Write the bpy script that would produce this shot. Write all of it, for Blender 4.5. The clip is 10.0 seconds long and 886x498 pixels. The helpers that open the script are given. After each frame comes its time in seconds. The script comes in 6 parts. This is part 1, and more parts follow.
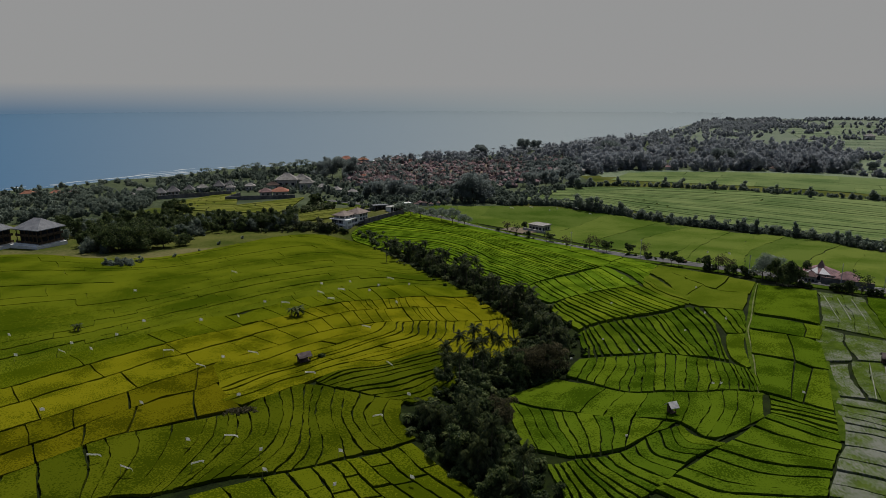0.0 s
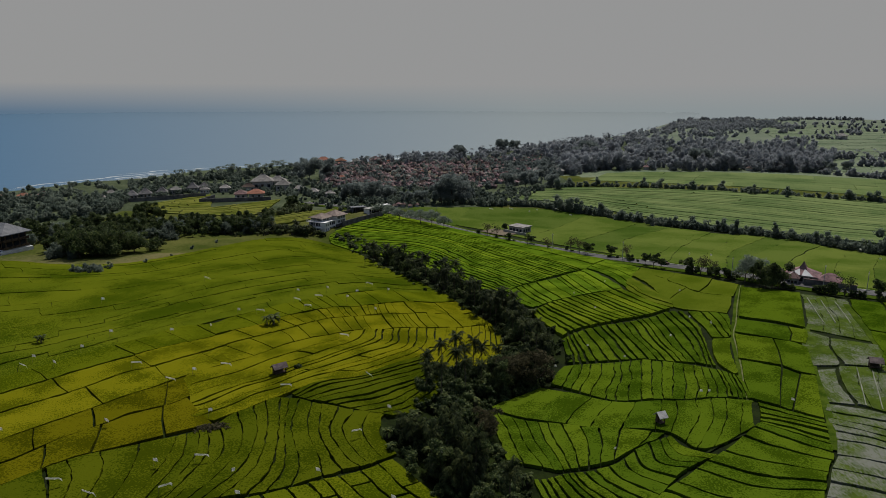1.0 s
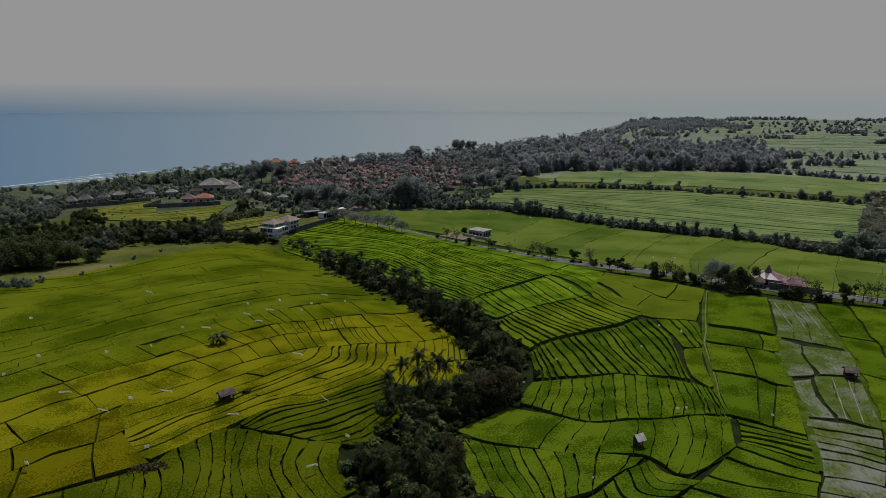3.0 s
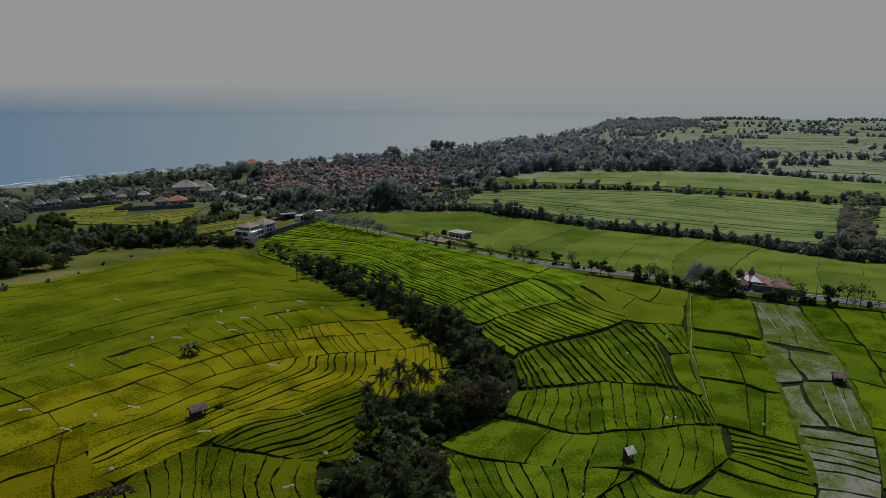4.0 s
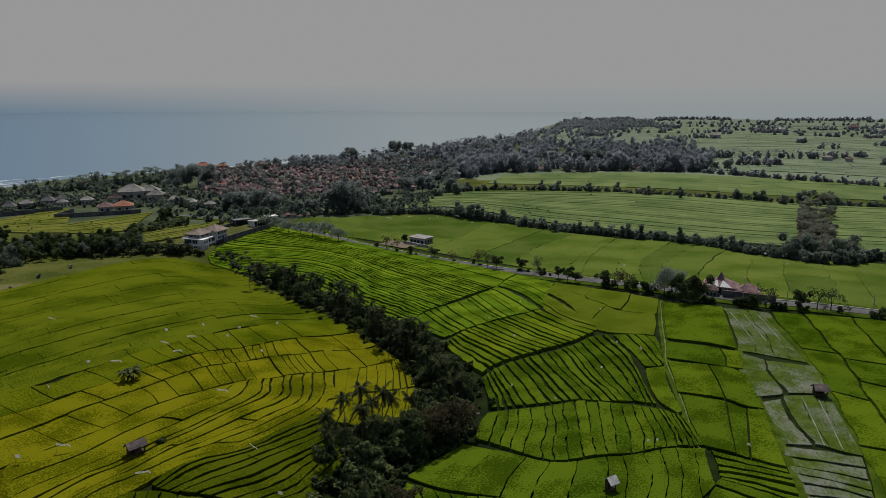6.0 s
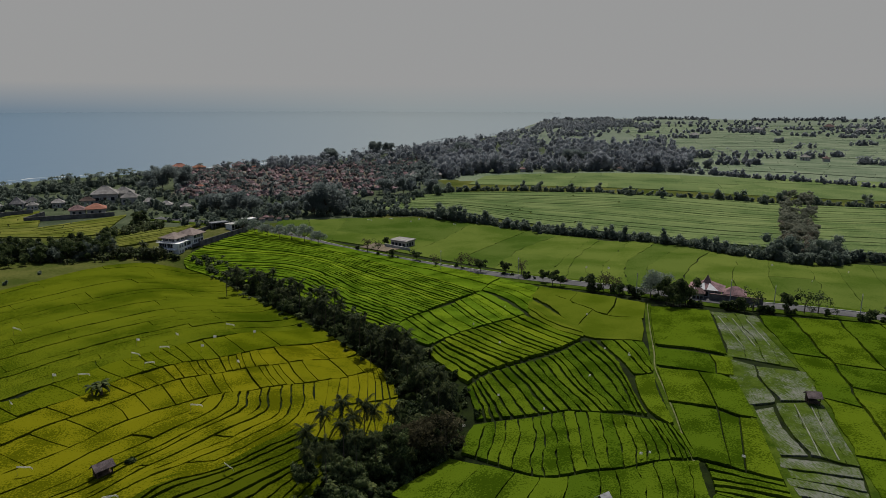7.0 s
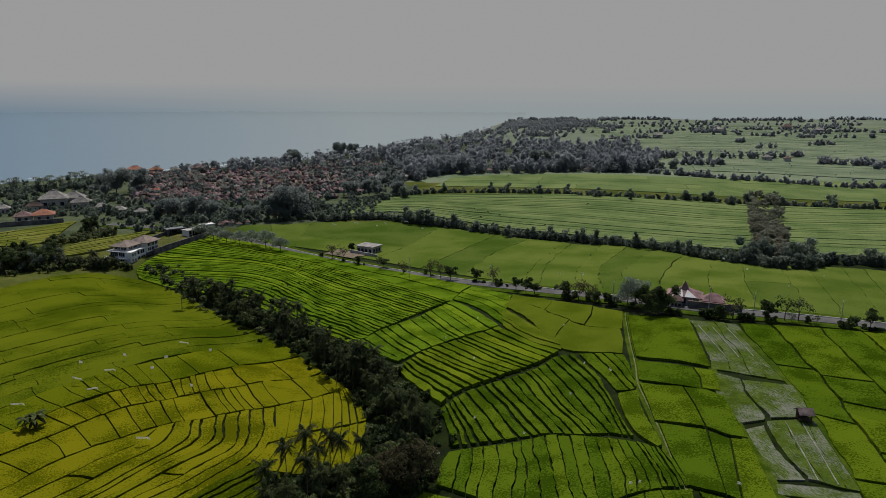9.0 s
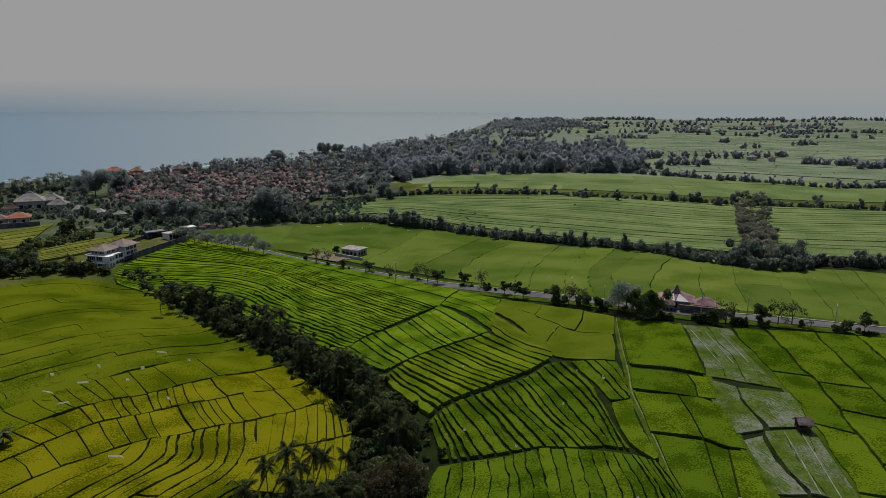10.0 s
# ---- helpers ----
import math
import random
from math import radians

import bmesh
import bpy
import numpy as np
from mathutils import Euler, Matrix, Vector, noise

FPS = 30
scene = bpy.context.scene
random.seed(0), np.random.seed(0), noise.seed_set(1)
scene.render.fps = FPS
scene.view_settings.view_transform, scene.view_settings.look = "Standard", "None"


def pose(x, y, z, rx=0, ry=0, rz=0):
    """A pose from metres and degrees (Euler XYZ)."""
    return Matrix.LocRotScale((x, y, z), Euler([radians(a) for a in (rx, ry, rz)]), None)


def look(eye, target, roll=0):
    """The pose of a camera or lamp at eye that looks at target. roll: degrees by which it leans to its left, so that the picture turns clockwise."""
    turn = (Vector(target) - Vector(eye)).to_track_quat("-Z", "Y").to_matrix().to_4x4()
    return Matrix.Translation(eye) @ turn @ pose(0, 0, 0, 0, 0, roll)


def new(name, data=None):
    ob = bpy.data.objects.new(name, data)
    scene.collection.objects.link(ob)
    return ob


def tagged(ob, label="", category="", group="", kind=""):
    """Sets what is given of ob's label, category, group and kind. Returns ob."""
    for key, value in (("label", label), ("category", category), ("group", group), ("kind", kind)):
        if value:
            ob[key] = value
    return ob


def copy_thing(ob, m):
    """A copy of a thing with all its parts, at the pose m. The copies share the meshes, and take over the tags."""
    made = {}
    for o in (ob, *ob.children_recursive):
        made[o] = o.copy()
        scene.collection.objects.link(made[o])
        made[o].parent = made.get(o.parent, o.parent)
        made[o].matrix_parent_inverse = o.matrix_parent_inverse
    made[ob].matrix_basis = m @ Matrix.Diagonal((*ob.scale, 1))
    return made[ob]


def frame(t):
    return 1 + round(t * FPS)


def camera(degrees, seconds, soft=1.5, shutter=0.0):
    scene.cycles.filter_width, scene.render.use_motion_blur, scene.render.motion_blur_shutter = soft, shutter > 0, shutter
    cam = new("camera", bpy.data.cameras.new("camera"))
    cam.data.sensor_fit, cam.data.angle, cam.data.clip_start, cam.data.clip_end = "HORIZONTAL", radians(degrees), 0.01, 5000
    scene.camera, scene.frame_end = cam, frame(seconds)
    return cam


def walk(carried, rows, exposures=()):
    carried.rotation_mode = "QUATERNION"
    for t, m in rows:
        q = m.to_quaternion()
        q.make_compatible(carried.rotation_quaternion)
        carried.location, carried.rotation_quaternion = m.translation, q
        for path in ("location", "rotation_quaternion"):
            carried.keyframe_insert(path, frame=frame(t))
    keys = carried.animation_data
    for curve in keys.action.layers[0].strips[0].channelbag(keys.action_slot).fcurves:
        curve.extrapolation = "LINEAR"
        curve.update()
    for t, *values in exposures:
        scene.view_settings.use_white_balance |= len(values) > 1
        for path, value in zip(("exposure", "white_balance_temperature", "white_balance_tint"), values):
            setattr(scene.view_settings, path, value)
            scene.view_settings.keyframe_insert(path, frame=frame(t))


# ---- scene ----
# The plan below is drawn in units of 1.5 m; METRES turns it into metres for the camera, the materials and, at the end, every thing.
METRES = 1.5
cam = camera(66.32, 10.0, soft=0.65)
# seconds, eye x, y, z, heading, tilt, lean
PATH = [
    (0.0, 0.0, 0.0, 58.0, 0.0, -12.812, 0.055),
    (1.0, -0.37, 4.98, 58.12, -1.846, -12.812, 0.08),
    (2.0, -0.62, 9.99, 58.25, -3.72, -12.811, 0.107),
    (3.0, -0.74, 15.02, 58.38, -5.598, -12.809, 0.136),
    (4.0, -0.73, 20.07, 58.51, -7.457, -12.806, 0.168),
    (5.0, -0.59, 25.12, 58.64, -9.273, -12.802, 0.202),
    (6.0, -0.3, 30.15, 58.76, -11.023, -12.798, 0.238),
    (7.0, 0.14, 35.16, 58.87, -12.683, -12.793, 0.276),
    (8.0, 0.73, 40.14, 58.96, -14.23, -12.786, 0.316),
    (9.0, 1.48, 45.06, 59.03, -15.641, -12.78, 0.359),
    (10.0, 2.39, 49.93, 59.07, -16.891, -12.772, 0.404),
]
walk(cam, [(t, pose(x * METRES, y * METRES, z * METRES, 0, 0, yaw) @ pose(0, 0, 0, 90 + tilt) @ pose(0, 0, 0, 0, 0, lean)) for t, x, y, z, yaw, tilt, lean in PATH],
     exposures=[(0.0, 0.0), (5.0, 0.03), (10.0, 0.13)])

# ---- world, sun ----
SUN_AZ, SUN_EL = radians(10), radians(57)
world = bpy.data.worlds.new("sky")
scene.world = world
world.use_nodes = True
wn, wl = world.node_tree.nodes, world.node_tree.links
wn.clear()
sky = wn.new("ShaderNodeTexSky")
sky.sky_type, sky.sun_disc, sky.sun_elevation, sky.sun_rotation = "NISHITA", False, SUN_EL, SUN_AZ
sky.air_density, sky.dust_density = 1.0, 3.0
bg = wn.new("ShaderNodeBackground")
bg.inputs["Strength"].default_value = 0.08
wout = wn.new("ShaderNodeOutputWorld")
wl.new(sky.outputs["Color"], bg.inputs["Color"])
wl.new(bg.outputs["Background"], wout.inputs["Surface"])
sun = new("sun", bpy.data.lights.new("sun", "SUN"))
sun.data.energy, sun.data.angle, sun.data.color = 3.75, radians(0.6), (1.0, 0.95, 0.86)
sun.matrix_world = look((math.sin(SUN_AZ) * 100, math.cos(SUN_AZ) * 100, math.tan(SUN_EL) * 100), (0, 0, 0))


# ---- materials ----
def mat(name, dark, light, scale=1.0, rough=0.8, fine=None, bump=0.0, vary=0.0, metal=0.0, island=False, leaf=0.0, gloss=0.05, grain=0.6, crisp=0.16):
    """Two-scale mottled surface: large stains of size 1/scale, fine grain, and a change of tone from piece to piece."""
    m = bpy.data.materials.new(name)
    m.use_nodes = True
    n, l = m.node_tree.nodes, m.node_tree.links
    b = n["Principled BSDF"]
    b.inputs["Roughness"].default_value, b.inputs["Metallic"].default_value = rough, metal
    b.inputs["Specular IOR Level"].default_value = gloss
    co = n.new("ShaderNodeNewGeometry")
    big = n.new("ShaderNodeTexNoise")
    big.inputs["Scale"].default_value, big.inputs["Detail"].default_value = scale / METRES, 4
    small = n.new("ShaderNodeTexNoise")
    small.inputs["Scale"].default_value, small.inputs["Detail"].default_value = (fine or scale * 14) / METRES, 3
    l.new(co.outputs["Position"], big.inputs["Vector"])
    l.new(co.outputs["Position"], small.inputs["Vector"])
    mix = n.new("ShaderNodeMath")
    mix.operation = "MULTIPLY_ADD"
    l.new(small.outputs["Fac"], mix.inputs[0])
    mix.inputs[1].default_value = grain
    l.new(big.outputs["Fac"], mix.inputs[2])
    ramp = n.new("ShaderNodeValToRGB")
    ramp.color_ramp.elements[0].position, ramp.color_ramp.elements[1].position = 0.5 - crisp + 0.5 * grain, 0.5 + crisp + 0.5 * grain
    ramp.color_ramp.elements[0].color, ramp.color_ramp.elements[1].color = (*dark, 1), (*light, 1)
    l.new(mix.outputs["Value"], ramp.inputs["Fac"])
    colour = ramp.outputs["Color"]
    if vary:
        hsv = n.new("ShaderNodeHueSaturation")
        rnd = co.outputs["Random Per Island"] if island else n.new("ShaderNodeObjectInfo").outputs["Random"]
        span = n.new("ShaderNodeMapRange")
        span.inputs["To Min"].default_value, span.inputs["To Max"].default_value = 1 - vary, 1 + vary
        l.new(rnd, span.inputs["Value"])
        l.new(span.outputs["Result"], hsv.inputs["Value"])
        hue = n.new("ShaderNodeMapRange")
        hue.inputs["To Min"].default_value, hue.inputs["To Max"].default_value = 0.5 + 0.06 * vary, 0.5 - 0.06 * vary
        l.new(rnd, hue.inputs["Value"])
        l.new(hue.outputs["Result"], hsv.inputs["Hue"])
        l.new(colour, hsv.inputs["Color"])
        colour = hsv.outputs["Color"]
    l.new(colour, b.inputs["Base Color"])
    if bump:
        bp = n.new("ShaderNodeBump")
        bp.inputs["Strength"].default_value, bp.inputs["Distance"].default_value = min(1.0, bump * 4), bump * METRES
        l.new(small.outputs["Fac"], bp.inputs["Height"])
        l.new(bp.outputs["Normal"], b.inputs["Normal"])
    if leaf:
        tr = n.new("ShaderNodeBsdfTranslucent")
        ms = n.new("ShaderNodeMixShader")
        ms.inputs["Fac"].default_value = leaf
        l.new(colour, tr.inputs["Color"])
        l.new(b.outputs["BSDF"], ms.inputs[1])
        l.new(tr.outputs["BSDF"], ms.inputs[2])
        l.new(ms.outputs["Shader"], n["Material Output"].inputs["Surface"])
    return m


RICE = {
    "lush": mat("rice_lush", (0.0232, 0.0427, 0.0018), (0.0545, 0.0871, 0.0050), 0.15, 0.75, 3.2, 0.12, 0.16, gloss=0.0, grain=0.95, crisp=0.085),
    # Lush rice made brighter: its glow against the sun is put into the colour.
    "bright": mat("rice_lush_backlit", (0.0354, 0.0650, 0.0029), (0.0822, 0.1319, 0.0075), 0.15, 0.75, 3.2, 0.12, 0.16, gloss=0.0, grain=0.95, crisp=0.085),
    "ripe": mat("rice_ripe", (0.0489, 0.0554, 0.0015), (0.1103, 0.1094, 0.0041), 0.12, 0.75, 3.2, 0.12, 0.08, gloss=0.0, grain=0.95, crisp=0.085),
    "turning": mat("rice_turning", (0.0341, 0.0484, 0.0013), (0.0761, 0.0908, 0.0036), 0.06, 0.75, 3.2, 0.12, 0.08, gloss=0.0, grain=0.95, crisp=0.085),
    # Crop beyond the road, slightly blued in its colour for haze.
    "field": mat("rice_field_green", (0.0426, 0.0713, 0.0099), (0.0752, 0.1030, 0.0198), 0.05, 0.75, 3.0, 0.12, 0.16, gloss=0.0, grain=0.95, crisp=0.085),
    "rise": mat("rice_rise", (0.0293, 0.0456, 0.0017), (0.0720, 0.0890, 0.0049), 0.05, 0.75, 3.2, 0.12, 0.07, gloss=0.0, grain=0.95, crisp=0.085),
    "deep": mat("rice_deep", (0.0372, 0.0599, 0.0024), (0.0827, 0.1154, 0.0063), 0.1, 0.75, 3.2, 0.12, 0.12, gloss=0.0, grain=0.95, crisp=0.085),
    "olive": mat("rice_olive", (0.046, 0.068, 0.004), (0.072, 0.094, 0.008), 0.1, 0.75, 5.0, 0.12, 0.12, gloss=0.0, grain=0.95, crisp=0.085),
    # Pale, far, dull and hazy: distance haze put into the base colour.
    "pale": mat("rice_pale_haze", (0.0661, 0.0991, 0.0354), (0.1062, 0.1392, 0.0543), 0.04, 0.75, 1.2, 0.1, 0.10, gloss=0.0, grain=0.95, crisp=0.085),
    "far": mat("rice_far_haze", (0.085, 0.115, 0.072), (0.125, 0.152, 0.1), 0.03, 0.8, 0.8, 0.08, 0.12, gloss=0.0, grain=0.95, crisp=0.085),
    "dull": mat("rice_dull_haze", (0.062, 0.076, 0.012), (0.11, 0.118, 0.026), 0.08, 0.75, 3.0, 0.12, 0.14, gloss=0.0, grain=0.95, crisp=0.085),
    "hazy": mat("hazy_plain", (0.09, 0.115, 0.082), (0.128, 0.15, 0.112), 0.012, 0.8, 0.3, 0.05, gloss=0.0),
    # Moss and amber: crop colours, darkened further for the lens vignette.
    "moss": mat("rice_moss", (0.0246, 0.0354, 0.0011), (0.0534, 0.0662, 0.0030), 0.1, 0.75, 3.2, 0.12, 0.12, gloss=0.0, grain=0.95, crisp=0.085),
    "amber": mat("rice_amber", (0.0354, 0.0375, 0.0010), (0.0775, 0.0738, 0.0024), 0.12, 0.75, 3.2, 0.12, 0.1, gloss=0.0, grain=0.95, crisp=0.085),
}
# Grass near black: the shade along the bunds is put into its colour.
BUND = mat("bund_grass_shade", (0.003, 0.006, 0.001), (0.011, 0.019, 0.002), 0.3, 0.9, 3.0, 0.1)
BANK = mat("bank_grass", (0.022, 0.042, 0.004), (0.05, 0.075, 0.009), 0.3, 0.9, 3.0, 0.1, gloss=0.0)
DRYGRASS = mat("dry_grass", (0.045, 0.056, 0.014), (0.11, 0.102, 0.045), 0.05, 0.9, 0.9, 0.1, gloss=0.0)
UNDERGROWTH = mat("undergrowth", (0.034, 0.046, 0.026), (0.07, 0.085, 0.05), 0.05, 0.9, 0.8, 0.1, gloss=0.0)
GRASS = mat("rough_grass", (0.036, 0.05, 0.01), (0.08, 0.085, 0.024), 0.05, 0.9, 1.0, 0.1, gloss=0.0)
EARTH = mat("dry_earth", (0.07, 0.06, 0.045), (0.16, 0.13, 0.095), 0.08, 0.95, 1.5, 0.05)
SAND = mat("beach_sand", (0.12, 0.11, 0.10), (0.2, 0.185, 0.16), 0.03, 0.9, 0.6)
ASPHALT = mat("asphalt", (0.055, 0.055, 0.057), (0.10, 0.10, 0.10), 0.15, 0.85, 4.0)
PATH_EARTH = mat("trodden_earth", (0.06, 0.08, 0.025), (0.12, 0.125, 0.055), 0.5, 0.9, 5.0, 0.03)
LEAF = mat("leaf", (0.011, 0.024, 0.007), (0.095, 0.13, 0.048), 0.2, 0.5, 2.0, 0, 0.6, island=True, leaf=0.45, gloss=0.1)
# Pale brown twigs of the row trees, lightened further for haze.
LEAF_TWIG = mat("leaf_twig", (0.12, 0.112, 0.085), (0.21, 0.192, 0.15), 0.2, 0.7, 2.0, 0, 0.3, island=True, leaf=0.5)
LEAF_DRY = mat("leaf_dry", (0.048, 0.046, 0.024), (0.098, 0.09, 0.05), 0.2, 0.7, 2.0, 0, 0.3, island=True, leaf=0.45)
# Next two leaves: distance haze put into the colour, paler and bluer.
LEAF_FAR_HAZE = mat("leaf_far_haze", (0.2, 0.22, 0.242), (0.265, 0.288, 0.308), 0.03, 0.9, 0.3, 0, 0.1, island=True, leaf=0.82, gloss=0.0)
LEAF_MID_HAZE = mat("leaf_mid_haze", (0.09, 0.12, 0.1), (0.175, 0.21, 0.17), 0.1, 0.7, 1.0, 0, 0.16, island=True, leaf=0.74, gloss=0.06)
PALM_LEAF = mat("palm_leaf", (0.018, 0.03, 0.008), (0.075, 0.095, 0.03), 0.3, 0.6, 2.0, 0, 0.45, island=True, leaf=0.25, gloss=0.05)
FROND = mat("coconut_frond", (0.008, 0.015, 0.004), (0.044, 0.056, 0.018), 0.4, 0.5, 2.5, 0, 0.6, island=True, leaf=0.1, gloss=0.08)
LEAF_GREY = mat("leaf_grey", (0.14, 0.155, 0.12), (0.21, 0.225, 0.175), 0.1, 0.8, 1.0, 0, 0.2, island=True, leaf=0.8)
# Foliage round the village, its colour paled and blued for haze.
LEAF_HAZE = mat("leaf_haze", (0.115, 0.142, 0.14), (0.185, 0.218, 0.208), 0.1, 0.7, 1.0, 0, 0.2, island=True, leaf=0.75)
BARK = mat("bark", (0.05, 0.04, 0.03), (0.13, 0.11, 0.085), 1.5, 0.9, 8.0, 0.02)
# Clay and mixed tile: reds greyed in the colour for haze over the village.
TILE_RED = mat("clay_tile", (0.075, 0.052, 0.051), (0.175, 0.116, 0.11), 0.6, 0.85, 4.0, 0.03, 0.5)
TILE_MIX = mat("mixed_tile", (0.08, 0.06, 0.06), (0.19, 0.135, 0.13), 0.4, 0.85, 3.0, 0.03, 0.55, island=True)
THATCH_DARK = mat("dark_thatch", (0.075, 0.075, 0.08), (0.16, 0.155, 0.155), 0.8, 0.95, 7.0, 0.04, 0.2)
TILE_ORANGE = mat("orange_tile", (0.17, 0.078, 0.055), (0.27, 0.125, 0.085), 0.6, 0.85, 4.0, 0.03, 0.2)
TILE_SLATE = mat("slate_tile", (0.1, 0.106, 0.118), (0.17, 0.176, 0.19), 0.5, 0.7, 4.0, 0.03, 0.1)
TILE_BROWN = mat("brown_tile", (0.11, 0.09, 0.08), (0.2, 0.165, 0.145), 0.5, 0.8, 4.0, 0.03, 0.15)
TILE_GREY = mat("grey_tile", (0.12, 0.115, 0.11), (0.24, 0.23, 0.22), 0.5, 0.8, 4.0, 0.03, 0.2)
PLASTER = mat("plaster", (0.24, 0.235, 0.23), (0.42, 0.41, 0.395), 0.3, 0.85, 3.0, 0.01, 0.15)
WHITE = mat("white_paint", (0.5, 0.5, 0.5), (0.68, 0.68, 0.67), 0.3, 0.7, 3.0, 0.01)
STONE = mat("dark_stone_wall", (0.06, 0.06, 0.062), (0.14, 0.138, 0.135), 0.4, 0.9, 4.0, 0.03)
CONCRETE = mat("concrete", (0.2, 0.2, 0.195), (0.36, 0.355, 0.34), 0.3, 0.9, 3.0, 0.02)
DARKWOOD = mat("dark_wood", (0.03, 0.022, 0.016), (0.09, 0.065, 0.045), 1.0, 0.8, 8.0, 0.01)
THATCH = mat("weathered_roof", (0.26, 0.255, 0.25), (0.46, 0.45, 0.44), 1.0, 0.9, 9.0, 0.03)
IRON_SHEET = mat("old_sheet_roof", (0.06, 0.048, 0.048), (0.15, 0.12, 0.118), 0.8, 0.7, 6.0, 0.02)
GLASS = mat("window_glass", (0.012, 0.015, 0.018), (0.03, 0.035, 0.04), 0.5, 0.08, 3.0)
PLASTIC = mat("white_plastic", (0.72, 0.72, 0.70), (0.85, 0.85, 0.83), 2.0, 0.5, 9.0, leaf=0.35)
BAMBOO = mat("bamboo", (0.12, 0.10, 0.05), (0.25, 0.21, 0.11), 2.0, 0.7, 9.0)
STEEL = mat("painted_steel", (0.25, 0.26, 0.26), (0.4, 0.41, 0.41), 1.0, 0.5, 6.0)


def water_material(name, base, rough, wave, scale, fleck=0.0, gloss=0.4, ior=1.33, haze_colour=None):
    m = bpy.data.materials.new(name)
    m.use_nodes = True
    n, l = m.node_tree.nodes, m.node_tree.links
    b = n["Principled BSDF"]
    b.inputs["Base Color"].default_value, b.inputs["Roughness"].default_value = (*base, 1), rough
    b.inputs["IOR"].default_value, b.inputs["Specular IOR Level"].default_value = ior, gloss
    co = n.new("ShaderNodeNewGeometry")
    mp = n.new("ShaderNodeMapping")
    mp.inputs["Scale"].default_value = (0.35, 1.0, 1.0)
    mp.inputs["Rotation"].default_value = (0, 0, radians(-25))
    tx = n.new("ShaderNodeTexNoise")
    tx.inputs["Scale"].default_value, tx.inputs["Detail"].default_value = scale / METRES, 5
    bp = n.new("ShaderNodeBump")
    bp.inputs["Strength"].default_value, bp.inputs["Distance"].default_value = 1.0, wave
    l.new(co.outputs["Position"], mp.inputs["Vector"])
    l.new(mp.outputs["Vector"], tx.inputs["Vector"])
    l.new(tx.outputs["Fac"], bp.inputs["Height"])
    l.new(bp.outputs["Normal"], b.inputs["Normal"])
    # Haze towards the sun painted in: base colour greys with the bearing x/y.
    if haze_colour:
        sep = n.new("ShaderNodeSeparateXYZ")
        bearing = n.new("ShaderNodeMath")
        bearing.operation = "DIVIDE"
        haze_span = n.new("ShaderNodeMapRange")
        haze_span.inputs["From Min"].default_value, haze_span.inputs["From Max"].default_value = -0.66, 0.16
        haze_mix = n.new("ShaderNodeMix")
        haze_mix.data_type = "RGBA"
        haze_mix.inputs["A"].default_value, haze_mix.inputs["B"].default_value = (*base, 1), (*haze_colour, 1)
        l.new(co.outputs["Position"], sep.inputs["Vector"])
        l.new(sep.outputs["X"], bearing.inputs[0])
        l.new(sep.outputs["Y"], bearing.inputs[1])
        l.new(bearing.outputs["Value"], haze_span.inputs["Value"])
        l.new(haze_span.outputs["Result"], haze_mix.inputs["Factor"])
        l.new(haze_mix.outputs["Result"], b.inputs["Base Color"])
    if fleck:
        r = n.new("ShaderNodeValToRGB")
        r.color_ramp.elements[0].position, r.color_ramp.elements[1].position = 0.36, 0.56
        r.color_ramp.elements[0].color, r.color_ramp.elements[1].color = (*base, 1), (0.03, 0.056, 0.008, 1)
        t2 = n.new("ShaderNodeTexNoise")
        t2.inputs["Scale"].default_value, t2.inputs["Detail"].default_value = fleck, 6
        l.new(co.outputs["Position"], t2.inputs["Vector"])
        l.new(t2.outputs["Fac"], r.inputs["Fac"])
        l.new(r.outputs["Color"], b.inputs["Base Color"])
        rr = n.new("ShaderNodeMapRange")
        rr.inputs["From Min"].default_value, rr.inputs["From Max"].default_value = 0.36, 0.56
        rr.inputs["To Min"].default_value, rr.inputs["To Max"].default_value = rough, 0.8
        l.new(t2.outputs["Fac"], rr.inputs["Value"])
        l.new(rr.outputs["Result"], b.inputs["Roughness"])
    return m


# Reflection is off; haze over the sea is put into the second colour.
SEA = water_material("sea_water", (0.062, 0.123, 0.2), 0.3, 0.9, 0.05, gloss=0.0, ior=1.33, haze_colour=(0.19, 0.222, 0.236))
FOAM = mat("foam", (0.26, 0.3, 0.32), (0.42, 0.45, 0.46), 0.05, 0.8, 0.5)


